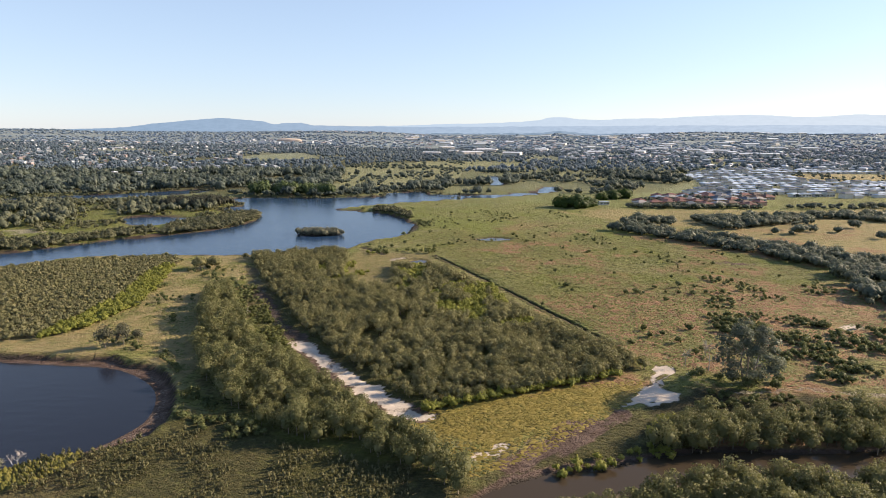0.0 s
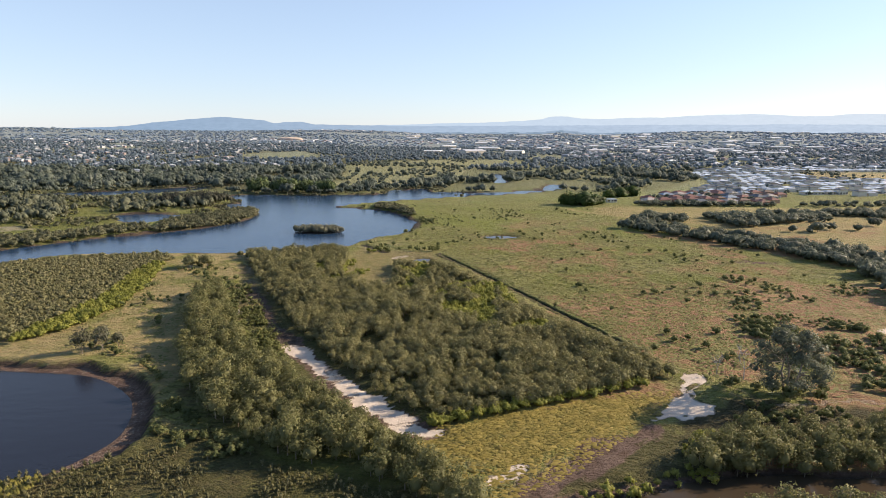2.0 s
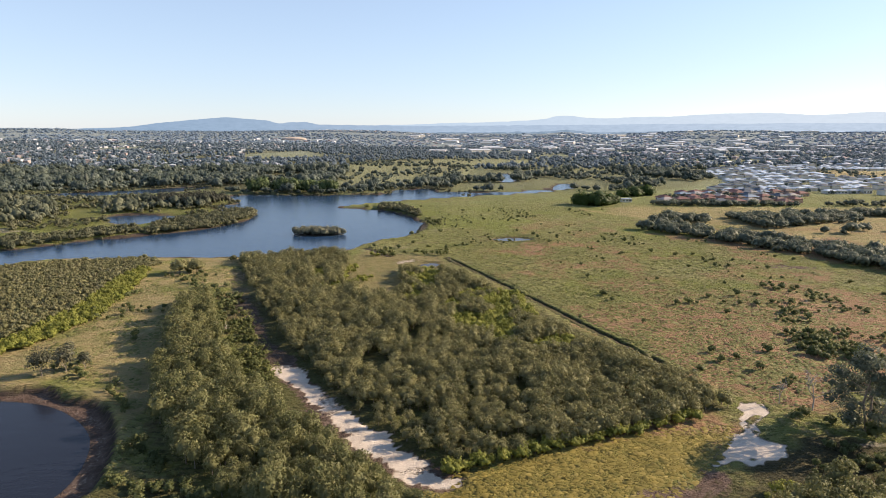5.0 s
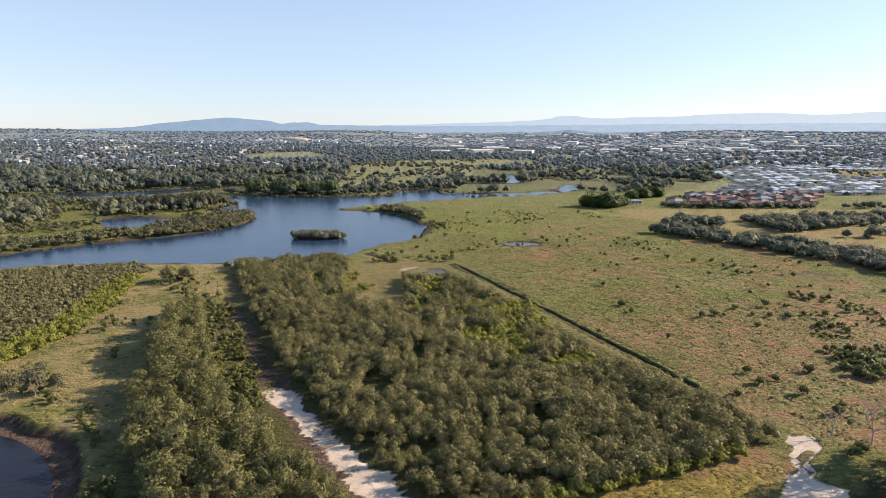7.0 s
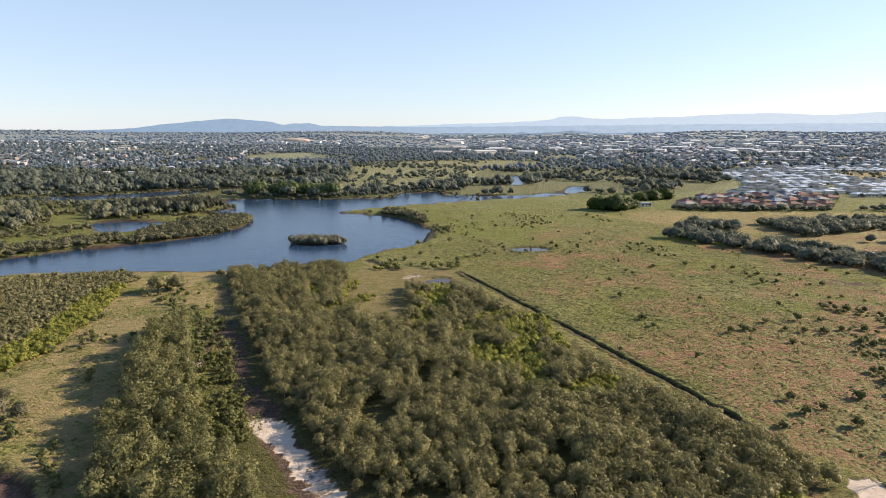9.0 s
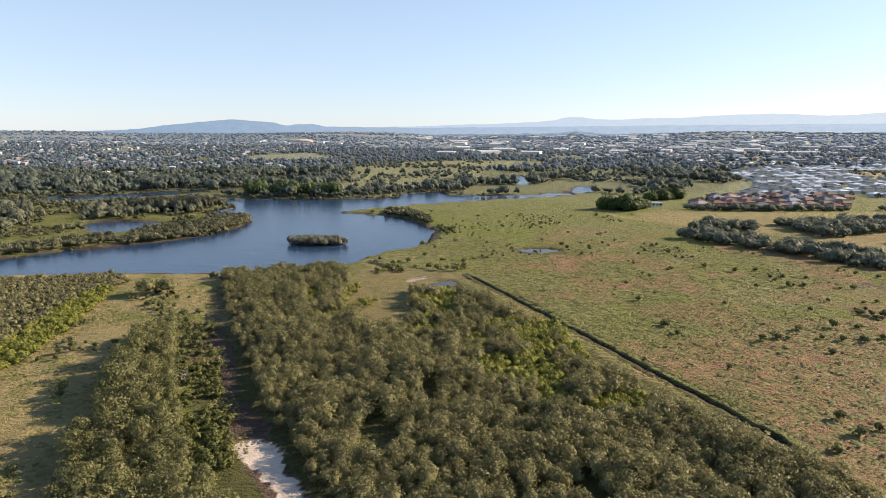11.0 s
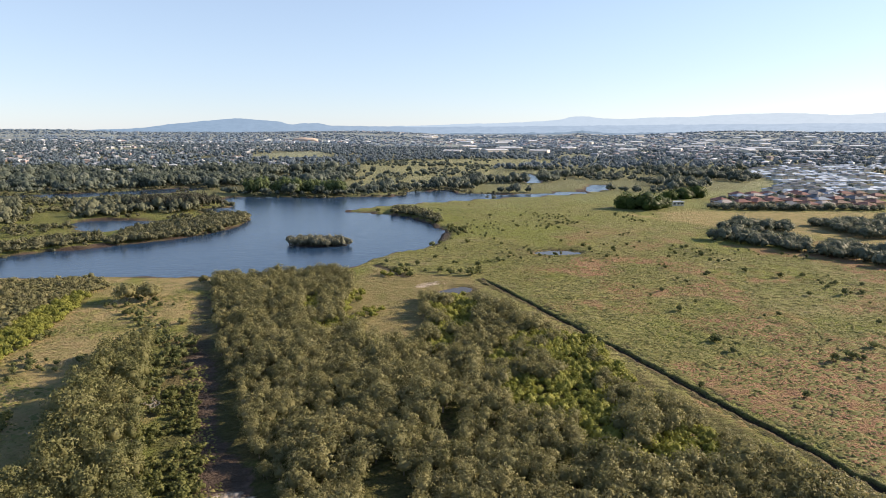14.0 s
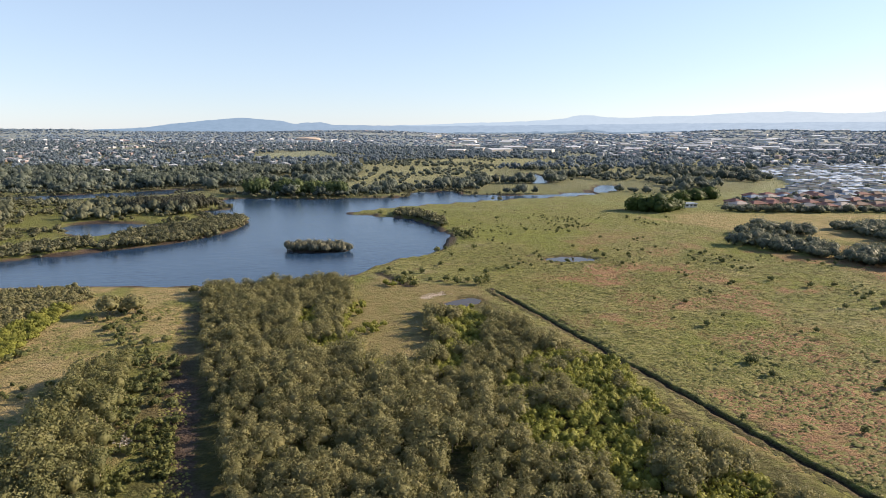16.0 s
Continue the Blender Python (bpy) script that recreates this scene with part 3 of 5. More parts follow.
    # damp at the water's edge, plus painted shade on banks, scarps and channel
    wet_shade = np.maximum.reduce([0.85 * ramp(-line_dist([(-40, 462), (-27, 440), (-20.5, 418), (-20, 400), (-25, 384)], x, y, 12) + 0.3 * rag, -3.2, -1.6), 0.7 * ramp(sdist(POND, x, y, 12) + 0.4 * rag, -3.5, -1.5), ramp(-line_dist([(-47, 338), (-40, 330), (-33, 318)], x, y, 8), -1.8, -0.8), 0.75 * np.maximum.reduce([ramp(sdist(w, x, y, 30) + 0.3 * rag, -2.4, -0.8) for w in WATERS]), 0.7 * (bay > -1.0) * (bank > 0), 0.7 * (bank > -0.8) * (bank < 0.5), 0.6 * ramp(-chan, -3, -1.5) * (1 - ramp(-strip, -4, -2)), 0.9 * ramp(-line_dist(CREEK, x, y, 20), -5.2, -4.2)])
    for name, chs in (("cover_a", (sand, mud, marsh, dull_shade)), ("cover_b", (green, dry, rust, wet_shade))):
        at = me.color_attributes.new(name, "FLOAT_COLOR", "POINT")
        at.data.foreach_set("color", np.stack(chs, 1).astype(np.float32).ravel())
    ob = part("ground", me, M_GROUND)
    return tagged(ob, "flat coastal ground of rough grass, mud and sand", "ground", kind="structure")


build_ground()


def build_ditch():
    """A straight steep-sided drain cut along the edge of the field."""
    n = 260
    cx, cy = np.interp(np.linspace(0, 1, n), np.linspace(0, 1, len(DITCH)), [p[0] for p in DITCH]), np.interp(np.linspace(0, 1, n), np.linspace(0, 1, len(DITCH)), [p[1] for p in DITCH])
    nx, ny = 0.92, 0.39
    rows = []
    ends = ramp(np.minimum(np.arange(n), n - 1 - np.arange(n)), 0, 18)
    for off, drop in ((-3.0, None), (-2.0, 0.0), (-1.1, 0.02), (-0.7, -0.7), (0.0, -0.85), (0.5, -0.7), (0.85, 0.0), (1.6, 0.03), (3.0, None)):
        o = off + (0.9 * (vnoise(cx * 3 + off, cy * 3, 7, 2) - 0.5) + 0.5 * (vnoise(cx * 3 + off, cy * 3, 3, 4) - 0.5)) * (abs(off) < 2.9)
        x, y = cx + nx * o, cy + ny * o
        z = ground_z(x, y) + 0.02 if drop is None else 0.1 + drop * ends + 0.4 * (vnoise(x, y, 2.2, 3) - 0.5) + 0.25 * (vnoise(x, y, 0.9, 1) - 0.5)
        rows.append(np.stack([x, y, z], 1))
    v, m = np.concatenate(rows), len(rows)
    i = np.arange(n - 1)
    q = np.concatenate([np.stack([k * n + i, k * n + i + 1, (k + 1) * n + i + 1, (k + 1) * n + i], 1) for k in range(m - 1)])[:, ::-1]
    me = mesh_from("ditch", v, quads=q, smooth=True)
    k = np.repeat(np.arange(m), n)
    # ditch floor blackened: damp, and the shade between its banks put into colour
    wet_shade = np.where((k >= 3) & (k <= 5), 1.0, 0.0)
    for name, chs in (("cover_a", (0 * wet_shade, 0.5 * (k == 2), 0 * wet_shade, 0.7 * (k < 3))), ("cover_b", (0.1 * (k > 5), 0.1 * (k < 2), 0 * wet_shade, wet_shade))):
        me.color_attributes.new(name, "FLOAT_COLOR", "POINT").data.foreach_set("color", np.stack(chs, 1).astype(np.float32).ravel())
    tagged(part("ditch", me, M_GROUND), "straight dark drainage ditch cut beside the field", "ditch", kind="structure")


build_ditch()


def build_water(name, x0, y0, x1, y1, material, label, z=LEVEL):
    me = mesh_from(name, [(x0, y0, z), (x1, y0, z), (x1, y1, z), (x0, y1, z)], quads=[(0, 1, 2, 3)])
    tagged(part(name, me, material), label, "water", kind="structure")


build_water("water_lake", -640, 176, 150, 960, M_LAKE, "blue lake and river arms with small ripples")
build_water("water_bay", -300, 60, -60, 176, M_BAY, "dark still lagoon with a brown muddy beach")
build_water("water_creek", -58, -430, 200, 128, M_CREEK, "narrow brown tidal creek between mangroves")
build_water("water_pond", 14, 354, 50, 380, M_CREEK, "shallow pond in the open field", -0.55)
build_water("water_pool", -34, 284, -4, 314, M_CREEK, "shallow pool on the mud flat", -0.48)


# ---- far hills and the wooded plain before them ----
def build_ridge(name, far, line, rough, material, label):
    """A wall of hills all round at that distance. line: degrees to the left of +y, metres of height."""
    az = np.radians(np.arange(-180, 180.01, 0.10))
    deg = np.degrees(az)
    at, high = np.array(sorted(line), float).T
    top = np.interp(deg, at, high)
    top = sum(np.roll(top, n) for n in range(-3, 4)) / 7
    top = top + rough * (vnoise(deg * 10, 0 * deg, 9, 1) - 0.5 + 0.6 * vnoise(deg * 10, 0 * deg, 3, 2) + 0.4 * vnoise(deg * 10, 0 * deg, 1.1, 3))
    cx, cy = -far * np.sin(az), far * np.cos(az)
    n = len(az)
    v = np.concatenate([np.stack([cx, cy, 0 * az - 4], 1), np.stack([cx * 1.004, cy * 1.004, top], 1), np.stack([cx * 1.03, cy * 1.03, 0 * az - 4], 1)])
    i = np.arange(n - 1)
    q = np.concatenate([np.stack([i, i + 1, i + n + 1, i + n], 1), np.stack([i + n, i + n + 1, i + 2 * n + 1, i + 2 * n], 1)])
    tagged(part(name, mesh_from(name, v, quads=q, smooth=True), material), label, "backdrop", kind="structure")


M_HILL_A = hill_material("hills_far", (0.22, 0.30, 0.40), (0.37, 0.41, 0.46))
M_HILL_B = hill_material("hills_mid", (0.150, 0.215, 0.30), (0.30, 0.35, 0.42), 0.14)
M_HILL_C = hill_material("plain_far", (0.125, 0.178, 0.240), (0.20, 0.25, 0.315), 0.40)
RANGE = [(-60, 140), (-40, 168), (-34.5, 188), (-32, 176), (-30.6, 176), (-27, 196), (-24, 190), (-19.5, 172), (-17, 172), (-15, 164), (-12.5, 168), (-11.6, 183), (-10.6, 186), (-9.7, 180),
         (-9.2, 161), (-6.5, 146), (-3.6, 137), (0, 130), (5, 117), (8, 110), (12, 70), (60, 70)]
HILLS = [(-60, 90), (-30, 120), (-20, 118), (-8, 112), (0, 108), (5, 108), (9, 113), (12.2, 117), (13.3, 135), (14.7, 135), (15.4, 124), (15.8, 124), (16.6, 146), (18, 154), (19.5, 165), (20.3, 168),
         (22, 156), (24, 138), (26, 120), (27.5, 102), (29, 90), (34, 76), (60, 90)]
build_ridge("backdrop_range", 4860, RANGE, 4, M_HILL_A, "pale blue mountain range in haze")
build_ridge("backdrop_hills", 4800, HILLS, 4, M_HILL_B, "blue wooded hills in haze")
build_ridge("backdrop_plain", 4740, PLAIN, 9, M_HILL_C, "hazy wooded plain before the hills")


# ---- foliage ----
def ico(sub):
    bm = bmesh.new()
    bmesh.ops.create_icosphere(bm, subdivisions=sub, radius=1.0)
    v = np.array([p.co for p in bm.verts])
    f = np.array([[p.index for p in q.verts] for q in bm.faces])
    bm.free()
    return v, f


ICO = {1: ico(1), 0: (np.array([(1, 0, 0), (0, 1, 0), (-1, 0, 0), (0, -1, 0), (0, 0, 1), (0, 0, -1)], float),
                   np.array([(0, 1, 4), (1, 2, 4), (2, 3, 4), (3, 0, 4), (1, 0, 5), (2, 1, 5), (3, 2, 5), (0, 3, 5)]))}


def limb(p, q, r0, r1, sides=5):
    """A tapered stick from p to q."""
    p, q = np.array(p, float), np.array(q, float)
    d = (q - p) / np.linalg.norm(q - p)
    a = np.cross(d, (0.3, 1, 0.2))
    a /= np.linalg.norm(a)
    b = np.cross(d, a)
    t = np.arange(sides) * 2 * np.pi / sides
    ring = np.cos(t)[:, None] * a + np.sin(t)[:, None] * b
    v = np.concatenate([p + r0 * ring, q + r1 * ring])
    i = np.arange(sides)
    j = (i + 1) % sides
    return v, np.concatenate([np.stack([i, j, j + sides], 1), np.stack([i, j + sides, i + sides], 1)])


def joined(parts):
    vs, fs, n = [], [], 0
    for v, f in parts:
        vs.append(v)
        fs.append(f + n)
        n += len(v)
    return np.concatenate(vs), np.concatenate(fs)


def crown(rng, lobes, n, size, core=1, spread=0.5, core_scale=0.80, cores=0):
    """A crown: leaf sprays over a few rounded lobes, round a ragged inner mass."""
    lobes = np.array(lobes, float)
    area = lobes[:, 3] * (lobes[:, 3] + lobes[:, 4])
    k = rng.choice(len(lobes), n, p=area / area.sum())
    u = rng.normal(size=(n, 3))
    u[:, 2] = np.abs(u[:, 2]) * np.where(rng.random(n) < 0.78, 1, -0.55)
    u /= np.linalg.norm(u, axis=1)[:, None]
    rad = rng.uniform(0.78, 1.10, n)[:, None]
    p = lobes[k, :3] + u * np.stack([lobes[k, 3], lobes[k, 3], lobes[k, 4]], 1) * rad
    w = u + spread * rng.normal(size=(n, 3))
    w /= np.linalg.norm(w, axis=1)[:, None]
    a = np.cross(w, rng.normal(size=(n, 3)))
    a /= np.linalg.norm(a, axis=1)[:, None]
    b = np.cross(w, a)
    s = size * rng.uniform(0.6, 1.35, n)[:, None]
    v = np.stack([p - 0.5 * s * a, p + 0.5 * s * a + 0.15 * s * b, p + 0.75 * s * b], 1).reshape(-1, 3)
    mid = lobes[:, :3].mean(0)
    soft = 0.85 * u + 0.35 * (p - mid) / np.linalg.norm(p - mid, axis=1)[:, None] + 0.27 * w
    flip = (soft * w).sum(1) < 0
    f = np.arange(3 * n).reshape(-1, 3)
    f[flip] = f[flip][:, ::-1]
    out, nor = [(v, f)], [np.repeat(soft / np.linalg.norm(soft, axis=1)[:, None], 3, 0)]
    for n_lobe, (cx, cy, cz, rx, rz) in enumerate(lobes[:1] if cores == 1 else lobes if core_scale else ()):
        cv, cf = ICO[1 if core == 2 else core if n_lobe == 0 else 0]
        wob = 1 + 0.22 * rng.normal(size=(len(cv), 1)).clip(-1, 1)
        out.append((cv * wob * np.array([rx, rx, rz]) * core_scale + (cx, cy, cz), cf))
        nor.append(cv)
    return (*joined(out), np.concatenate(nor))


def round_lobes(rng, radius, tall, base, n):
    """Lobes of a broad crown: base is the height of its underside."""
    out = [(0, 0, base + tall * 0.5, radius * 0.68, tall * 0.50)]
    for i in range(n):
        t = 2 * np.pi * (i + rng.uniform(-0.3, 0.3)) / n
        r = radius * rng.uniform(0.42, 0.62)
        out.append((r * np.cos(t), r * np.sin(t), base + tall * rng.uniform(0.32, 0.62), radius * rng.uniform(0.36, 0.52), tall * rng.uniform(0.28, 0.40)))
    return out


def tufted_lobes(rng, radius, tall, base, n):
    """Lobes of a billowing crown: small tufts standing out of a domed mass."""
    out = [(0, 0, base + tall * 0.40, radius * 0.84, tall * 0.42)]
    for i in range(n):
        t = 2.4 * i + rng.uniform(-0.4, 0.4)
        f = math.sqrt((i + 0.4) / n) * rng.uniform(0.75, 0.98)
        w = radius * rng.uniform(0.22, 0.33)
        out.append((0.82 * radius * f * math.cos(t), 0.82 * radius * f * math.sin(t), base + tall * (0.86 - 0.40 * f * f) * rng.uniform(0.90, 1.08), w, w * rng.uniform(0.85, 1.2)))
    return out


def stems(rng, base, radius, r0, n=3):
    parts = [limb((0, 0, -0.3), (0.1 * rng.normal(), 0.1 * rng.normal(), base * 0.6), r0, r0 * 0.7)]
    for i in range(n):
        t = 2 * np.pi * (i + rng.uniform(-0.3, 0.3)) / n
        parts.append(limb((0, 0, base * 0.5), (radius * 0.5 * np.cos(t), radius * 0.5 * np.sin(t), base * 1.25), r0 * 0.65, r0 * 0.25, 4))
    return joined(parts)


class Kind:
    """One kind of plant: a few shapes, each with a crown and stems."""

    def __init__(self, name, leaf, wood, radius, tall, base, leaves, size, lobes=4, core=1, shapes=6, seed=0, r0=0.12, spread=0.48, core_scale=0.8, limbs=3, form=round_lobes):
        self.name, self.leaf, self.wood, self.shapes = name, leaf, wood, []
        for k in range(shapes):
            rng = np.random.default_rng(100 * seed + k)
            f = rng.uniform(0.85, 1.15)
            self.shapes.append((crown(rng, form(rng, radius * f, tall * rng.uniform(0.85, 1.15), base, lobes), leaves, size, core, spread, core_scale, 1 if form is tufted_lobes else 0),
                                stems(rng, base + 0.25 * tall, radius, r0, limbs) if limbs else limb((0, 0, -0.3), (0, 0, base + 0.3 * tall), r0, r0 * 0.6, 3)))

    def things(self, pts, label, category, group="", scale=(0.85, 1.15)):
        """Each plant a thing of its own: crown and trunk under an empty at its foot."""
        made = {}
        z = ground_z(pts[:, 0], pts[:, 1]) if len(pts) else []
        for n, (x, y) in enumerate(pts[:, :2]):
            k = n % len(self.shapes)
            s = RNG.uniform(*scale) * (pts[n, 2] if pts.shape[1] > 2 else 1)
            m = pose(x, y, z[n] - 0.03, 0, 0, RNG.uniform(0, 360)) @ Matrix.Diagonal((s, s, s * RNG.uniform(0.9, 1.1), 1))
            if k not in made:
                root = made[k] = tagged(new(self.name), label, category, group)
                (cv, cf, cn), (tv, tf) = self.shapes[k]
                me = mesh_from("crown", cv, tris=cf, smooth=True)
                me.normals_split_custom_set_from_vertices(cn)
                part("crown", me, self.leaf, root)
                part("trunk", mesh_from("trunk", tv, tris=tf, smooth=True), self.wood, root)
                root.matrix_basis = m
            else:
                ob = copy_thing(made[k], Matrix())
                ob.matrix_basis = m

    def stuff(self, name, pts, label, category, scale=(0.8, 1.2)):
        """Very many plants in one mesh."""
        if not len(pts):
            return
        z = ground_z(pts[:, 0], pts[:, 1])
        which = RNG.integers(0, len(self.shapes), len(pts))
        vs, fs, ts, ms, ns, off = [], [], [], [], [], 0
        for k, ((cv, cf, cn), (tv, tf)) in enumerate(self.shapes):
            sel = which == k
            if not sel.any():
                continue
            v, f = joined([(cv, cf), (tv, tf)])
            m = int(sel.sum())
            t, s = RNG.uniform(0, 2 * np.pi, m), RNG.uniform(*scale, m) * (pts[sel, 2] if pts.shape[1] > 2 else 1)
            v = v.astype(np.float32)
            t, s = t.astype(np.float32), s.astype(np.float32)
            c, d = np.cos(t)[:, None] * s[:, None], np.sin(t)[:, None] * s[:, None]
            p = np.stack([c * v[:, 0] - d * v[:, 1] + pts[sel, 0][:, None].astype(np.float32), d * v[:, 0] + c * v[:, 1] + pts[sel, 1][:, None].astype(np.float32),
                          (s * RNG.uniform(0.85, 1.15, m).astype(np.float32))[:, None] * v[:, 2] + z[sel][:, None].astype(np.float32)], 2)
            vs.append(p.reshape(-1, 3))
            nv = np.concatenate([cn, tv * (1, 1, 0) + (0.01, 0, 0)])
            nv = (nv / np.linalg.norm(nv, axis=1)[:, None]).astype(np.float32)
            c, d = np.cos(t)[:, None], np.sin(t)[:, None]
            ns.append(np.stack([c * nv[:, 0] - d * nv[:, 1], d * nv[:, 0] + c * nv[:, 1], nv[:, 2] + 0 * c], 2).reshape(-1, 3))
            fs.append((f[None] + (np.arange(m) * len(v))[:, None, None] + off).reshape(-1, 3))
            ts.append(np.repeat(RNG.random(m), len(v)))
            ms.append(np.tile(np.r_[np.zeros(len(cf)), np.ones(len(tf))], m))
            off += m * len(v)
        me = mesh_from(name, np.concatenate(vs), tris=np.concatenate(fs), smooth=True)
        me.normals_split_custom_set_from_vertices(np.concatenate(ns).astype(np.float32))
        at = me.attributes.new("tint", "FLOAT", "POINT")
        at.data.foreach_set("value", np.concatenate(ts).astype(np.float32))
        me.materials.append(self.leaf)
        me.materials.append(self.wood)
        me.polygons.foreach_set("material_index", np.concatenate(ms).astype(np.int32))
        return tagged(new(name, me), label, category, kind="stuff")


def scatter(poly, gap, jitter=0.42, keep=None):
    """Places spread over an outline, about gap apart."""
    p = np.array(poly, float)
    (x0, y0), (x1, y1) = p.min(0), p.max(0)
    X, Y = np.meshgrid(np.arange(x0, x1, gap), np.arange(y0, y1, gap * 0.87))
    X = X + (np.arange(X.shape[0]) % 2)[:, None] * gap / 2
    x, y = X.ravel() + gap * jitter * RNG.uniform(-1, 1, X.size), Y.ravel() + gap * jitter * RNG.uniform(-1, 1, X.size)
    ok = inside(p, x, y)
    x, y = x[ok], y[ok]
    if keep is not None:
        ok = keep(x, y)
        x, y = x[ok], y[ok]
    return np.stack([x, y], 1)


MANGROVE = Kind("mangrove_tree", M_MANGROVE, M_BARK, 1.75, 3.2, 0.4, 330, 0.29, 11, 1, 10, 1, spread=0.6, core_scale=0.66, limbs=0, form=tufted_lobes)
TALL = Kind("tall_mangrove", M_GROVE, M_BARK, 2.1, 4.4, 0.5, 400, 0.32, 13, 1, 10, 21, spread=0.6, core_scale=0.66, limbs=0, form=tufted_lobes)
LOW_MANGROVE = Kind("low_mangrove", M_OLIVE, M_BARK, 1.35, 1.8, 0.3, 54, 0.38, 2, 0, 8, 2, limbs=0)
LUSH = Kind("lush_shrub", M_LUSH, M_BARK, 1.4, 1.9, 0.1, 90, 0.40, 4, 0, 6, 3, 0.06, limbs=0)
SHRUB = Kind("shrub", M_SHRUB, M_BARK, 1.0, 1.3, 0.1, 130, 0.40, 3, 0, 6, 4, 0.05)
SAPLING = Kind("sapling", M_SAPLING, M_BARK, 0.42, 1.3, 0.1, 30, 0.32, 1, 0, 5, 14, 0.04, limbs=0)
BELT = Kind("belt_tree", M_BELT, M_BARK, 4.3, 5.8, 0.1, 230, 0.62, 6, 1, 8, 5, 0.2, limbs=0, core_scale=0.84)
GUM = Kind("gum_tree", M_GUM_HAZED, M_BARK, 4.8, 7.0, 0.1, 66, 1.15, 5, 1, 10, 6, 0.2, limbs=0, core_scale=0.82)
FAR = Kind("far_tree", M_FAR_HAZED, M_BARK, 4.8, 6.6, -0.4, 20, 1.8, 2, 0, 8, 7, 0.3, limbs=0, core_scale=0.9)
PEN = Kind("peninsula_tree", M_PEN, M_BARK, 4.4, 7.4, 0.1, 70, 1.0, 5, 1, 8, 24, 0.2, limbs=0, core_scale=0.9)
DARK = Kind("dark_tree", M_DARK, M_BARK, 3.4, 8.6, 0.3, 120, 0.95, 4, 0, 6, 22, 0.2, limbs=0)
BRIGHT = Kind("shore_tree", M_BRIGHT, M_BARK, 6.2, 13.5, 0.3, 420, 1.35, 7, 1, 4, 23, 0.35)
CLUMP = Kind("far_clump", M_DISTANT_HAZED, M_BARK, 11.0, 8.0, -1.5, 12, 3.6, 2, 0, 6, 8, 0.4, limbs=0, core_scale=0.95)
GREY = Kind("casuarina_tree", M_GREY, M_BARK, 3.2, 6.2, 1.0, 850, 0.42, 9, 0, 3, 9, 0.14, 1.0, 0.4, 6)
BIG = Kind("large_tree", M_BELT, M_BARK, 7.6, 16.5, -2.0, 50, 0.42, 2, 1, 1, 10)
FIG = Kind("fig_tree", M_FIG, M_BARK, 8.0, 11.5, -2.2, 1300, 0.95, 9, 1, 3, 11, 0.4, core_scale=0.88)
STRIP = Kind("bank_mangrove", M_STRIP, M_BARK, 2.5, 3.4, 0.1, 90, 0.9, 4, 0, 8, 12, limbs=0)
ISLE = Kind("island_mangrove", M_ISLE, M_BARK, 1.9, 3.4, 0.1, 210, 0.52, 4, 0, 5, 13, 0.08)
OLIVE = Kind("spreading_tree", M_MANGROVE, M_BARK, 5.0, 5.2, 1.0, 700, 0.70, 7, 1, 2, 15, 0.22)
VERGE = Kind("verge_shrub", M_VERGE, M_BARK, 1.2, 1.3, 0.1, 80, 0.40, 3, 0, 6, 25, 0.05, limbs=0)

LUSH_PATCH = [(-6, 232), (2, 252), (12, 254), (22, 248), (26, 216), (33, 196), (30, 188), (16, 188), (4, 198), (-4, 212)]
LUSH_NORTH = [(-22, 284), (-14, 288), (-6, 276), (-10, 256), (-16, 238), (-30, 236), (-41, 247), (-27, 244), (-19, 254), (-22, 268)]
LUSH_WEST = [(-64, 290), (-48, 292), (-45, 267), (-39, 254), (-52, 250), (-60, 268)]
LUSH_LEFT = [(-131, 179), (-131, 199), (-131, 228), (-139, 262), (-140, 289), (-133, 284), (-124, 250), (-117, 216), (-121, 190)]
LUSH_SOUTH = [(-5, 131), (6, 134.5), (32, 144.5), (50, 152), (50, 154), (32, 147.5), (6, 137.5), (-4, 133.5)]
rolling = lambda p: np.c_[p, (0.78 + 0.22 * ramp(line_dist(CHANNEL, p[:, 0], p[:, 1], 40), 5, 12) + 0.1 * ramp(line_dist(CHANNEL, p[:, 0], p[:, 1], 40), 10, 22) * (p[:, 0] < -0.6 * p[:, 1] + 66)) * (0.72 + 0.5 * vnoise(p[:, 0], p[:, 1], 7, 1) + 0.2 * vnoise(p[:, 0], p[:, 1], 20, 4))]
gaps = lambda x, y: (vnoise(x, y, 9, 2) > 0.11) & (~inside(LUSH_PATCH, x, y) | (vnoise(x, y, 6, 3) > 0.64)) & (~(inside(LUSH_NORTH, x, y) | inside(LUSH_WEST, x, y)) | (vnoise(x, y, 6, 3) > 0.52))
pts = rolling(scatter(BLOCK, 2.5, keep=gaps))
core = (pts[:, 1] > 168) & (pts[:, 1] < 232) & (pts[:, 0] > -60) & (pts[:, 0] < 40)
order = np.argsort(pts[core][:, 1])[:240]
near_m = np.zeros(len(pts), bool)
near_m[np.flatnonzero(core)[order]] = True
MANGROVE.things(pts[near_m], "olive-green mangrove tree with rounded leafy crown in a dense thicket", "tree", "mangroves of the thicket")
MANGROVE.stuff("mangrove_thicket", pts[~near_m], "dense olive-green mangrove thicket on the mud flat", "mangroves")
TALL.stuff("mangrove_grove", rolling(scatter(GROVE_W, 2.8, keep=gaps)), "olive-green mangrove grove beside the sandy channel", "mangroves")
pts = rolling(scatter(GROVE_R, 2.6, keep=lambda x, y: x < 122))
TALL.things(pts[pts[:, 0] < 70][:55], "mangrove tree with rounded crown beside the creek", "tree", "mangroves along the creek")
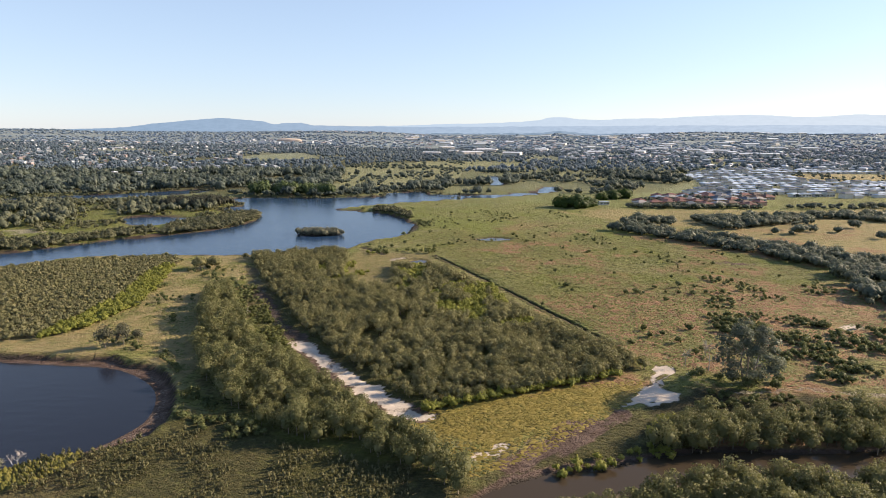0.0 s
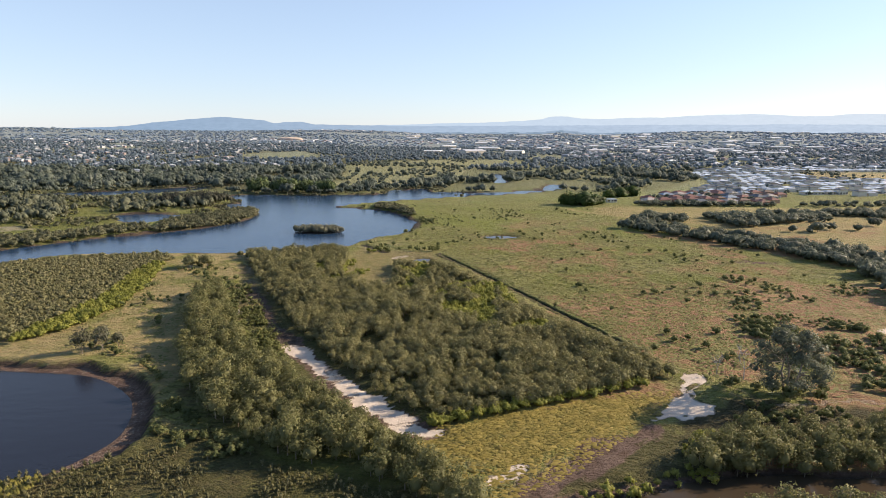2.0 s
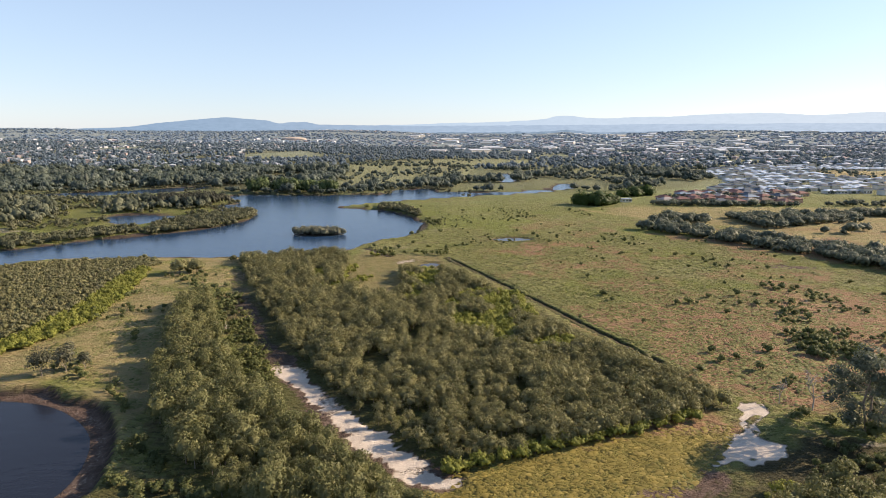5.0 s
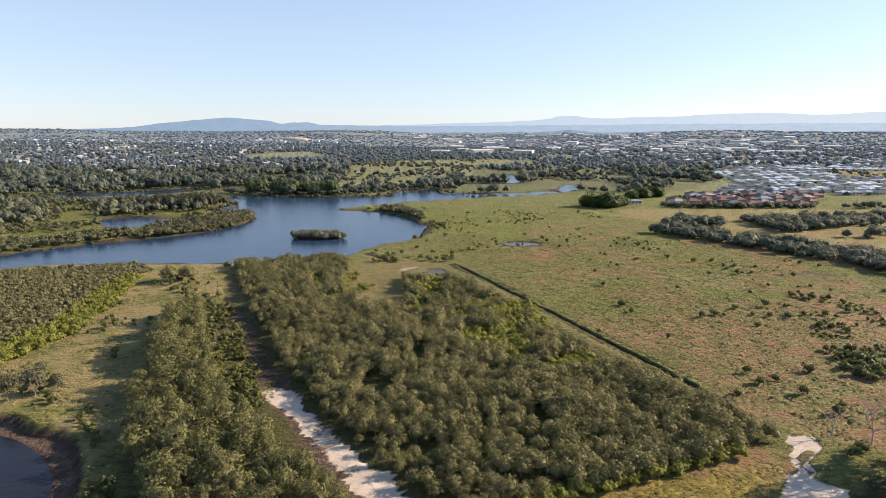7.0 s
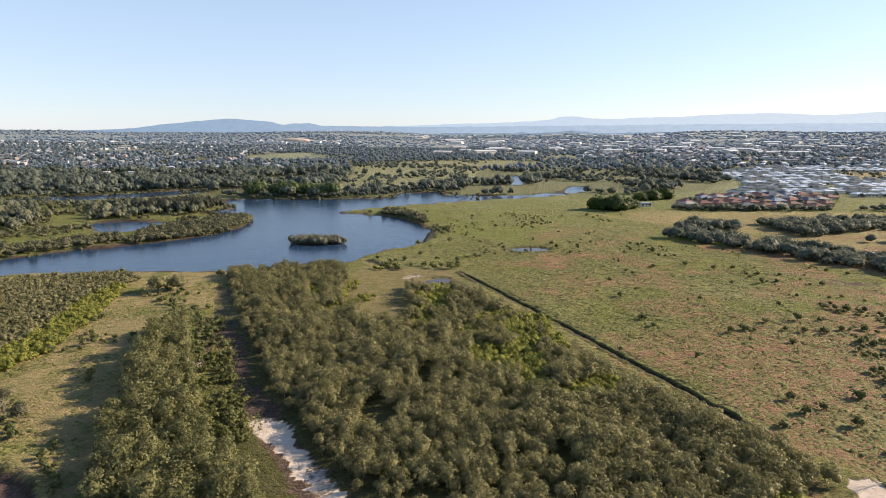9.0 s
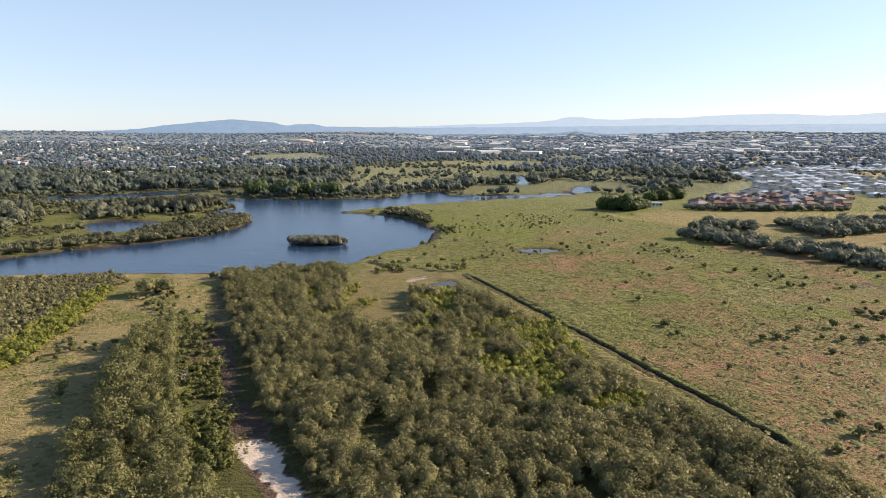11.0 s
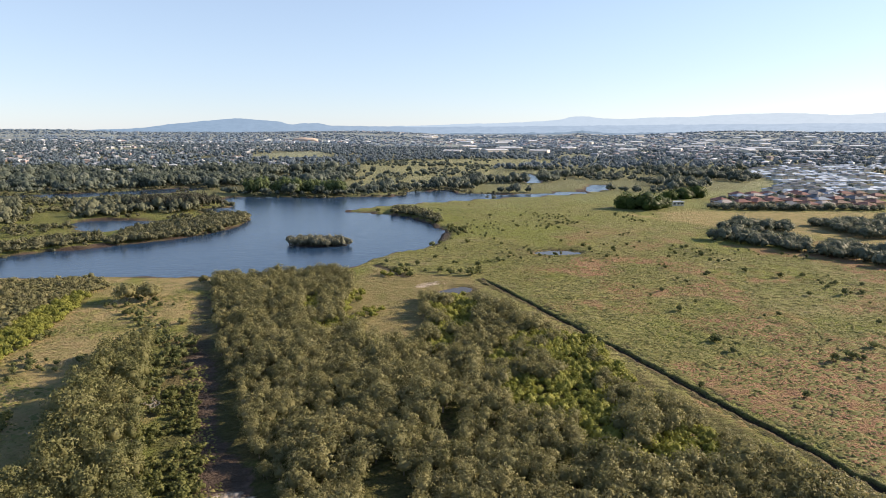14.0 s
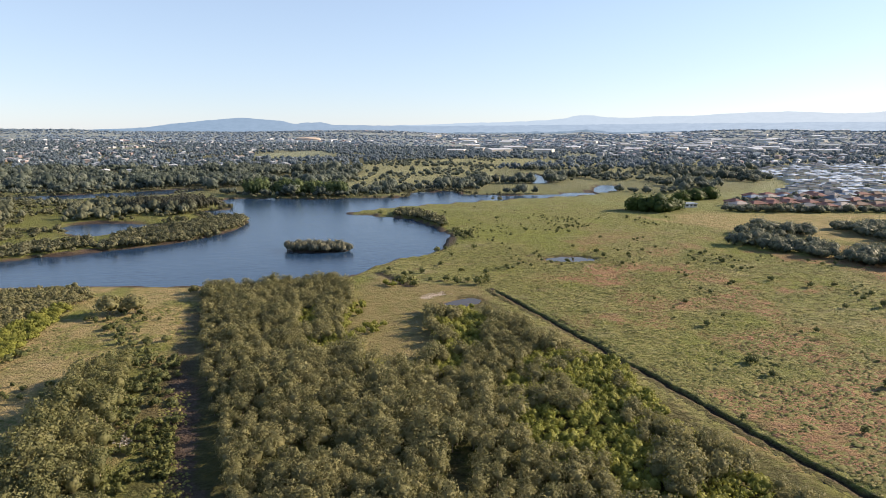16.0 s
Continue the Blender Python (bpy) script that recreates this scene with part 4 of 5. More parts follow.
TALL.stuff("creek_mangroves", np.concatenate([pts[pts[:, 0] < 70][55:], pts[pts[:, 0] >= 70], rolling(scatter(GROVE_S, 2.8, keep=lambda x, y: (y > 84) & (x < 96)))]), "mangroves lining the tidal creek", "mangroves")
LOW_MANGROVE.stuff("low_mangroves", scatter(BLOCK_L, 1.9, keep=lambda x, y: (x > -0.8 * y - 12) & ~inside(LUSH_LEFT, x, y)), "low grey-green mangroves beside the river", "mangroves")
lush = np.concatenate([scatter(p, g) for p, g in ((LUSH_PATCH, 2.0), (LUSH_NORTH, 2.1), (LUSH_WEST, 2.1), (LUSH_LEFT, 1.9), (LUSH_SOUTH, 1.6))])
LUSH.stuff("lush_undergrowth", lush, "bright green leafy undergrowth at the thicket edge", "undergrowth")
ok_belt = lambda x, y: x < 0.80 * y + 15
BELT.stuff("tree_belt", np.concatenate([scatter(BELT_A, 5.4, keep=lambda x, y: ok_belt(x, y) & (vnoise(x, y, 16, 4) > 0.22)), scatter(BELT_B, 6.0, keep=lambda x, y: ok_belt(x, y) & (vnoise(x, y, 30, 3) > 0.25))]), "dark belt of bushy trees across the dry field", "trees", (0.55, 1.2))
BELT.things(np.array([(221, 386, 0.8), (237, 386, 1.1), (229, 381, 0.6), (251, 395, 0.9), (266, 391, 0.9), (291, 410, 1.0), (278, 367, 1.0)]), "dark rounded bushy tree alone in the dry field", "tree", "trees in the dry field")
NEAR_BANK = [(-178, 376), (-206, 356), (-228, 332), (-252, 312), (-330, 268), (-340, 300), (-264, 346), (-232, 374), (-203, 402)]
STRIP.stuff("bank_mangroves", np.concatenate([scatter(STRIP_P, 3.3, keep=lambda x, y: dry_land(x, y, 0.6)), scatter(NEAR_BANK, 4.2, keep=lambda x, y: dry_land(x, y, 0.8) & (vnoise(x, y, 18, 2) > 0.42))]), "mangroves along the far river bank", "mangroves")
DARK.stuff("dark_stand", scatter(STAND, 4.4, keep=lambda x, y: dry_land(x, y, 0.5)), "dark flat-topped stand of trees by the lake", "trees", (0.95, 1.15))
PENINSULA = [(-470, 240), (-330, 276), (-250, 326), (-207, 370), (-192, 395), (-204, 425), (-196, 455), (-160, 492), (-200, 520), (-250, 530), (-290, 600), (-380, 580), (-560, 510), (-700, 400)]
OPEN_P = [(-420, 240), (-250, 318), (-212, 366), (-236, 392), (-300, 400), (-420, 400)]
STRIP.stuff("peninsula_scrub", scatter(PENINSULA, 6.0, keep=lambda x, y: dry_land(x, y, 1) & (x > -0.8 * y - 15) & (vnoise(x, y, 20, 5) > np.where(inside(OPEN_P, x, y), 0.66, 0.50))), "low grey-green scrub on the peninsula", "scrub", (0.5, 1.1))
low = scatter(PENINSULA, 8.0, keep=lambda x, y: dry_land(x, y, 4) & ((y > 462) | (x < -258)) & (x > -0.8 * y - 15) & ~inside(OPEN_P, x, y) & ((vnoise(x, y, 34, 4) > 0.55) | ((y > 490) & (vnoise(x, y, 24, 1) > 0.50))))
PEN.stuff("peninsula_trees", np.c_[low, np.clip((600 - low[:, 1]) * 0.0142, 0.3, 1.0) * (0.55 + 0.9 * vnoise(low[:, 0], low[:, 1], 15, 2))], "grey-green trees on the low peninsula", "trees", (0.55, 1.05))


def wood(x, y):
    ok = dry_land(x, y, 2) & (np.abs(x) < 0.80 * y + 20)
    for p in (PADDOCK, GOLF, GREEN_S, ESTATE_1, ESTATE_2, BARE_F):
        ok &= ~inside(p, x, y)
    return ok


SHORE = [(-700, 560), (-390, 585), (-270, 690), (-215, 612), (-125, 608), (-60, 632), (-60, 662), (-20, 680), (-8, 648), (50, 640), (104, 672), (150, 640), (205, 640), (278, 690), (335, 800), (441, 1000), (800, 1000), (-800, 1000)]
pts = scatter(SHORE, 10.6, keep=lambda x, y: wood(x, y) & (vnoise(x, y, 45, 1) > np.where(x < -230, 0.20, np.where(x > 0, 0.47, 0.34))))
pts = np.c_[pts, 0.6 + 0.9 * vnoise(pts[:, 0], pts[:, 1], 38, 3) + np.where(pts[:, 0] < -60, 0.35, 0) * (RNG.random(len(pts)) > 0.5)]
GUM.stuff("shore_woods", pts, "woods along the far lake shore", "trees", (0.5, 1.3))
FRINGE = np.concatenate([p[:, :2] + RNG.uniform(-1, 1, (len(p), 2)) * 2.5 for w in (LAKE, BACK) for p in [np.concatenate([a + (b - a) * np.linspace(0, 1, max(2, int(np.hypot(*(b - a)) / 2.2)))[:, None] for a, b in zip(w, np.roll(w, -1, 0))])]])
keep = (((FRINGE[:, 0] < -142) & (FRINGE[:, 1] > 330) & (RNG.random(len(FRINGE)) < 0.25 + 0.75 * (FRINGE[:, 1] > 395))) | ((FRINGE[:, 1] > 596) & (FRINGE[:, 0] < 20))) & (FRINGE[:, 0] > -0.8 * FRINGE[:, 1] - 15) & dry_land(FRINGE[:, 0], FRINGE[:, 1], -0.6) & ~((FRINGE[:, 0] < -262) & (FRINGE[:, 1] < 640 + 0.5 * (FRINGE[:, 0] + 285)))
STRIP.stuff("shore_fringe", FRINGE[keep], "mangroves crowded down to the waterline", "mangroves", (0.45, 1.0))
pts = scatter([(-200, 618), (-118, 618), (-112, 634), (-200, 640)], 8.5, keep=lambda x, y: dry_land(x, y, 1))
BRIGHT.things(np.c_[pts, RNG.uniform(0.65, 1.15, (len(pts), 1))], "tall rounded bright green tree on the far shore", "tree", "green trees on the far shore")
SUBURB = [(-800, 1000), (441, 1000), (335, 800), (800, 900), (1900, 2300), (-1900, 2300)]
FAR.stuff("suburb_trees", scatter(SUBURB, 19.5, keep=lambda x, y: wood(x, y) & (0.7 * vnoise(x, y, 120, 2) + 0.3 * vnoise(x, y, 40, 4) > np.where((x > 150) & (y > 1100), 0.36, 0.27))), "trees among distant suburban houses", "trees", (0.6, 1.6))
OUTER = [(-1900, 2250), (1900, 2250), (3700, 4650), (-3700, 4650)]
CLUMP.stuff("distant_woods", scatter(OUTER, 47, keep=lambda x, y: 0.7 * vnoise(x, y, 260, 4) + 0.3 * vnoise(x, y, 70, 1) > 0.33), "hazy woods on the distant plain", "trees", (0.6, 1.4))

# ---- single trees and shrubs ----
xy = lambda *p: np.array(p, float)
t = 2.39996 * np.arange(70) + RNG.uniform(-0.2, 0.2, 70)
r = np.sqrt((np.arange(70) + 0.5) / 70)
ISLE.things(np.stack([-82.5 + 15.5 * r * np.cos(t), 386 + 5.2 * r * np.sin(t)], 1), "grey-green mangrove crowded on the small lake island", "tree", "mangroves on the island", (1.05, 1.3))
def wispy_shape(seed, radius, tall):
    """An open crown: many small sprays held out on long limbs from three leaning trunks."""
    rng = np.random.default_rng(seed)
    lobes, wood_parts = [], []
    heads = []
    for k in range(3):
        a = 2 * np.pi * k / 3 + 0.5
        p, q = np.array([0.5 * math.cos(a), 0.5 * math.sin(a), -0.4]), np.array([2.3 * math.cos(a), 2.0 * math.sin(a), tall * 0.36])
        r = np.array([3.0 * math.cos(a + 0.5), 2.6 * math.sin(a + 0.5), tall * 0.68])
        wood_parts += [limb(p, q, 0.34, 0.22, 6), limb(q, r, 0.22, 0.10, 5)]
        heads += [q, (q + r) / 2, r]
    for i in range(60):
        a, h = 2.4 * i + rng.uniform(-0.3, 0.3), rng.uniform(0.16, 0.95)
        wide = radius * math.sqrt(max(0.08, 1 - ((h - 0.45) / 0.56) ** 2)) * rng.uniform(0.35, 1.0)
        c = np.array([wide * math.cos(a), wide * math.sin(a), h * tall])
        lobes.append((*c, rng.uniform(1.2, 2.2), rng.uniform(1.0, 1.7)))
        head = min(heads, key=lambda b: np.linalg.norm(b - c + (0, 0, 1.5)))
        wood_parts.append(limb(head, c, 0.09, 0.03, 4))
    return crown(rng, lobes, 11000, 0.42, 0, 0.9, 0.55), joined(wood_parts)


BIG.shapes = [wispy_shape(5, 8.2, 16.5)]
BIG.things(xy((81, 147, 1.0)), "tall wispy paperbark tree standing over the track", "tree", scale=(1, 1.01))
GREY.things(xy((-86, 102, 0.75), (-100, 175, 1.0), (-104, 172, 0.9), (-97, 178, 0.8), (-106, 186, 0.6)), "thin grey casuarina tree on the lagoon bank", "tree", "casuarinas by the lagoon")
OLIVE.things(xy((-119, 281, 1.2), (-113, 284, 0.8), (-97, 300, 0.7), (-105, 306, 0.5)), "spreading olive-green tree at the edge of the clearing", "tree", "trees in the clearing")
SHRUB.things(np.array([(80, 144, 2.2), (84, 148, 2.0), (78, 148, 1.8), (87, 144, 1.6), (75, 150, 1.6), (72, 154, 1.4), (90, 148, 1.5), (69, 152, 1.2)], float), "leafy dark shrub under the tall paperbark", "shrub", "shrubs under the paperbark")
VERGE.things(np.array([(-36, 321, 2.2), (-31, 318, 1.8), (-33, 324, 1.5), (-16, 322, 2.0), (-12, 325, 1.6), (-8, 322, 2.2), (-20, 326, 1.4), (-5, 329, 1.3)]), "leafy green shrub on the flat beside the lake", "shrub", "shrubs beside the lake")
FIG.things(xy((108, 530, 1.25), (121, 527, 1.4), (133, 533, 1.1), (160, 592, 1.2), (173, 598, 1.35), (187, 604, 1.1)), "dense dark green fig tree near the houses", "tree", "fig trees")
SPOTS_A = [(58, 216), (91, 245), (102, 247), (98, 236), (84, 238), (89, 226), (76, 236), (81, 238), (68, 190), (73, 186), (68, 184), (84, 191), (75, 178), (117, 238), (118, 234), (105, 216), (111, 225), (113, 221),
           (120, 227), (108, 226), (109, 247), (106, 265), (125, 267), (54, 250), (39, 221), (115, 304), (121, 309), (116, 296), (130, 309), (123, 298), (103, 294), (116, 321), (107, 319), (93, 348)]
SPOTS_B = [(95, 345), (98, 328), (58, 368), (38, 393), (-8, 448), (-4, 461), (11, 423), (40, 447), (49, 454), (7, 485), (27, 485), (-43, 341), (-36, 332), (-34, 335), (-30, 337), (-26, 326), (-23, 351), (-15, 342),
           (-5, 340), (-5, 326), (-19, 372), (-9, 388), (-17, 395), (51, 353), (59, 374), (94, 360), (116, 495), (91, 494), (46, 378), (47, 369), (55, 242), (60, 178), (76, 168), (80, 172)]
pts = np.array(SPOTS_A + SPOTS_B, float)
pts = np.concatenate([pts, RNG.uniform(0.8, 1.5, (len(pts), 1))], 1)
SHRUB.things(pts, "dark green rounded shrub standing alone in rough grass", "shrub", "shrubs in the field")
dense = scatter(SCRUB, 2.7, keep=lambda x, y: (vnoise(x, y, 8, 2) > 0.34) & (x < 0.8 * y))
SHRUB.things(np.c_[dense[:190], RNG.uniform(0.9, 1.6, (len(dense[:190]), 1))], "dark green shrub in dense scrub beside the track", "shrub", "scrub beside the track")
rest = np.concatenate([dense[190:], scatter(SCRUB_B, 3.4, keep=lambda x, y: vnoise(x, y, 9, 5) > 0.6),
                       scatter([(20, 330), (60, 220), (96, 165), (128, 190), (170, 250), (160, 320), (110, 400), (0, 480), (-20, 420)], 11, keep=lambda x, y: vnoise(x, y, 25, 3) > 0.6)])
SHRUB.stuff("field_scrub", np.c_[rest, RNG.uniform(0.45, 1.2, (len(rest), 1))], "low dark shrubs scattered over the grass", "shrubs")
far_field = scatter([(-14, 340), (30, 335), (110, 300), (150, 330), (125, 380), (105, 410), (120, 490), (100, 520), (40, 560), (-50, 545), (-60, 520), (-30, 490), (-8, 455), (-12, 390)], 5.0, keep=lambda x, y: dry_land(x, y, 3) & (0.6 * vnoise(x, y, 26, 1) + 0.5 * vnoise(x, y, 7, 3) > 0.66))
SHRUB.stuff("far_field_scrub", np.c_[far_field, RNG.uniform(0.3, 1.0, (len(far_field), 1))], "low scrub dotted over the far field", "shrubs")
north = scatter([(-56, 320), (-50, 262), (-22, 258), (-2, 270), (-6, 292), (-26, 294), (-22, 318)], 3.2, keep=lambda x, y: vnoise(x, y, 8, 3) > 0.70)
LUSH.stuff("clearing_brush", north, "green brush in the grassy clearing by the lake", "undergrowth", (0.5, 1.2))
BANK_SCRUB = [(-64, 350), (-56, 348), (-40, 376), (-28, 388), (-20, 405), (-18, 425), (-22, 445), (-30, 470), (-50, 496), (-70, 508), (-64, 520), (-36, 492), (-14, 460), (-8, 430), (-10, 400), (-30, 370)]
SHRUB.stuff("bank_scrub", np.c_[scatter(BANK_SCRUB, 3.6, keep=lambda x, y: dry_land(x, y, 1.5) & (vnoise(x, y, 9, 4) > 0.5)), ] , "dark scrub along the lake bank", "shrubs", (0.9, 1.9))
STRIP.stuff("spit_mangroves", scatter([(-62, 500), (-40, 470), (-30, 452), (-24, 455), (-26, 480), (-44, 512), (-58, 520)], 3.6, keep=dry_land), "mangroves on the grassy spit", "mangroves")
LUSH.stuff("creek_bank_scrub", np.concatenate([scatter([(22, 108), (36, 113), (50, 117), (51, 113), (36, 108.5), (24, 105)], 2.4, keep=lambda x, y: vnoise(x, y, 5, 4) > 0.4), scatter([(44, 118), (48, 126), (54, 131), (56, 127), (50, 118)], 2.8)]), "leafy scrub on the muddy creek bank", "scrub", (0.6, 1.2))
SHRUB.stuff("track_scrub", scatter([(60, 131), (63, 137), (66, 142), (78, 139), (96, 140), (110, 137), (96, 134.5), (74, 132.5)], 2.0, keep=lambda x, y: vnoise(x, y, 5, 3) > 0.36), "dark low scrub beside the track", "scrub", (0.5, 1.2))
SHRUB.stuff("shaded_scrub", scatter([(-86, 172), (-68, 147), (-54, 132), (-38, 119), (-50, 118), (-62, 126), (-66, 140), (-74, 152), (-84, 164)], 1.9, keep=lambda x, y: vnoise(x, y, 5, 1) > 0.3), "dark scrub in the shade of the grove", "scrub", (0.6, 1.3))
SAPLING.stuff("marsh_saplings", np.concatenate([scatter([(-66, 96), (-64, 112), (-58, 122), (-40, 117), (-22, 112), (-6, 105), (-6, 95)], 1.3, keep=lambda x, y: vnoise(x, y, 6, 4) > 0.46),
                                                scatter([(-84, 106), (-66, 117), (-60, 116), (-66, 100), (-80, 98)], 1.3)]), "grey-green mangrove saplings on the salt marsh", "saplings", (0.45, 1.15))
clear = scatter([(-128, 272), (-112, 292), (-92, 285), (-90, 246), (-100, 236), (-96, 205), (-84, 172), (-96, 168), (-112, 180), (-122, 215)], 4.2, keep=lambda x, y: vnoise(x, y, 10, 1) > 0.56)
verge = scatter([(-94, 250), (-86, 232), (-71, 199), (-55, 170.5), (-46, 171), (-58.5, 198), (-72, 226), (-81, 248)], 1.7, keep=lambda x, y: vnoise(x, y, 6, 2) > np.where(y < 190, 0.1, 0.24))
VERGE.stuff("channel_verge", verge[verge[:, 1] < 216], "green undergrowth between grove and channel", "undergrowth", (0.6, 1.1))
SHRUB.stuff("channel_scrub", verge[(verge[:, 1] >= 216) & (RNG.random(len(verge)) < 0.55)], "dark scrub between grove and channel", "scrub", (0.5, 1.2))
SHRUB.stuff("clearing_scrub", np.concatenate([clear]), "low scrub on the clearing and channel bank", "shrubs", (0.6, 1.4))
hedge = np.concatenate([scatter([(166, 530), (178, 522), (230, 515), (285, 517), (285, 527), (230, 525), (178, 534)], 5.0, keep=lambda x, y: vnoise(x, y, 16, 2) > 0.2), scatter([(300, 512), (420, 520), (430, 540), (310, 530)], 8)])
GUM.stuff("garden_trees", np.concatenate([scatter(ESTATE_1, 8.5, keep=lambda x, y: vnoise(x, y, 20, 1) > 0.36), scatter(ESTATE_2, 15, keep=lambda x, y: vnoise(x, y, 40, 1) > 0.45)]), "trees in gardens between the houses", "trees", (0.4, 0.7))
BELT.stuff("estate_hedge", hedge, "dark uneven row of trees before the estate", "trees", (0.5, 1.0))
pad = scatter(PADDOCK, 16, keep=lambda x, y: dry_land(x, y, 3) & (vnoise(x, y, 75, 2) > 0.66))
GUM.stuff("paddock_clumps", pad, "clumps of trees in the pale paddock", "trees", (0.4, 0.9))
lone = scatter(PADDOCK, 55, keep=lambda x, y: vnoise(x, y, 90, 3) > 0.35)
GUM.things(np.c_[lone[:40], RNG.uniform(0.7, 1.2, (len(lone[:40]), 1))], "lone paddock tree with a rounded crown", "tree", "paddock trees")


def build_bare_tree(x, y, tall, seed, label):
    """A leafless tree: a trunk that forks again and again."""
    rng = np.random.default_rng(seed)
    parts = []

    def grow(p, d, length, r, depth):
        q = p + d * length
        parts.append(limb(p, q, r, r * 0.65, 5 if depth > 2 else 3))
        if depth:
            for _ in range(3 if depth > 1 else 4):
                e = d + rng.normal(size=3) * 0.55 + (0, 0, 0.12)
                grow(q, e / np.linalg.norm(e), length * rng.uniform(0.6, 0.85), r * 0.6, depth - 1)

    z = float(ground_z(np.array([x]), np.array([y]))[0])
    grow(np.array([0, 0, -0.3]), np.array([0, 0, 1.0]), tall * 0.3, tall * 0.016, 4)
    v, f = joined(parts)
    root = tagged(new("bare_tree"), label, "tree")
    root.location = (x, y, z)
    split = len(parts[0][0])
    nf = len(parts[0][1])
    part("trunk", mesh_from("trunk", *[parts[0][0]], tris=parts[0][1], smooth=True), M_DEAD, root)
    part("branches", mesh_from("branches", v[split:], tris=f[nf:] - split), M_DEAD, root)


build_bare_tree(75, 156, 11, 3, "leafless grey tree beside the sandy track")
build_bare_tree(70, 160, 7, 4, "small leafless grey tree in the scrub")
build_bare_tree(-84.5, 106, 5.5, 9, "pale dead tree among the lagoon reeds")
build_bare_tree(-72, 206, 4.5, 6, "fallen white dead branches in the grove")


# ---- houses ----
def box(x0, y0, z0, x1, y1, z1):
    v = [(x, y, z) for z in (z0, z1) for y in (y0, y1) for x in (x0, x1)]
    return np.array(v, float), np.array([(0, 2, 3, 1), (4, 5, 7, 6), (0, 1, 5, 4), (1, 3, 7, 5), (3, 2, 6, 7), (2, 0, 4, 6)])


def hip(w, d, z, rise, over):
    """A hipped roof with a thin eave."""
    a, b, r = w / 2 + over, d / 2 + over, w / 2 - d / 2 + 0.6
    v = [(-a, -b, z), (a, -b, z), (a, b, z), (-a, b, z), (-a, -b, z + 0.2), (a, -b, z + 0.2), (a, b, z + 0.2), (-a, b, z + 0.2), (-r, 0, z + rise), (r, 0, z + rise)]
    q = [(3, 2, 1, 0), (0, 1, 5, 4), (1, 2, 6, 5), (2, 3, 7, 6), (3, 0, 4, 7), (4, 5, 9, 8), (6, 7, 8, 9)]
    return np.array(v, float), np.array(q), np.array([(5, 6, 9), (7, 4, 8)])


def build_house(name, w, d, h, rise, wall, roof, label, group, detail=True):
    root = tagged(new(name), label, "house", group)
    body = part("wall", mesh_from("wall", box(-w / 2, -d / 2, -0.4, w / 2, d / 2, h)[0], quads=box(0, 0, 0, 1, 1, 1)[1]), wall, root)
    v, q, tr = hip(w, d, h, rise, 0.6)
    top = part("roof", mesh_from("roof", v, tris=tr, quads=q), roof, root)
    if detail:
        v, q = box(-w / 2 + d / 2, -0.18, h + rise - 0.1, w / 2 - d / 2, 0.18, h + rise + 0.1)
        part("ridge", mesh_from("ridge", v, quads=q), roof, top)
    for x, s in ((-w * 0.32, 1.9), (w * 0.02, 1.5), (w * 0.34, 2.2)):
        for side in (-1, 1):
            if not detail and side > 0:
                continue
            y = side * d / 2
            v, q = box(x - s / 2, y - 0.05, 0.9, x + s / 2, y + 0.05, 2.1)
            win = part("window", mesh_from("window", v, quads=q), M_TRIM, body)
            v, q = box(x - s / 2 + 0.12, y - 0.08, 1.02, x + s / 2 - 0.12, y + 0.08, 1.98)
            if detail:
                part("pane", mesh_from("pane", v, quads=q), M_GLASS, root)
            else:
                win.data.materials[0] = M_GLASS
    v, q = box(-w * 0.17 - 0.45, -d / 2 - 0.06, -0.1, -w * 0.17 + 0.45, -d / 2 + 0.02, 2.0)
    part("door", mesh_from("door", v, quads=q), M_TRIM, root)
    return root


def estate(poly, gx, gy, turn, kinds, limit):
    """Houses in rows over an outline."""
    c, s = math.cos(radians(turn)), math.sin(radians(turn))
    p = np.array(poly, float)
    mid = p.mean(0)
    n = 0
    made = {}
    for j in range(-30, 31):
        for i in range(-30, 31):
            u, w = i * gx + (gx * 0.4 if j % 2 else 0), j * gy + (0 if j % 2 else -gy * 0.22)
            x, y = mid[0] + c * u - s * w, mid[1] + s * u + c * w
            if not inside(p, np.array([x]), np.array([y]))[0] or inside(BARE_F, np.array([x]), np.array([y]))[0] or x > 0.8 * y + 10 or RNG.random() < 0.10 or n >= limit:
                continue
            k = int(RNG.integers(len(kinds)))
            m = pose(x + RNG.uniform(-1, 1), y + RNG.uniform(-1, 1), 0.15, 0, 0, turn + (180 if j % 2 else 0) + (RNG.choice((0, 90)) if limit < 100 else 0) + RNG.uniform(-3, 3))
            if k not in made:
                made[k] = build_house(*kinds[k])
                made[k].matrix_basis = m
            else:
                copy_thing(made[k], m)
            n += 1


G1, G2 = "houses of the red-roofed estate", "houses of the new estate"
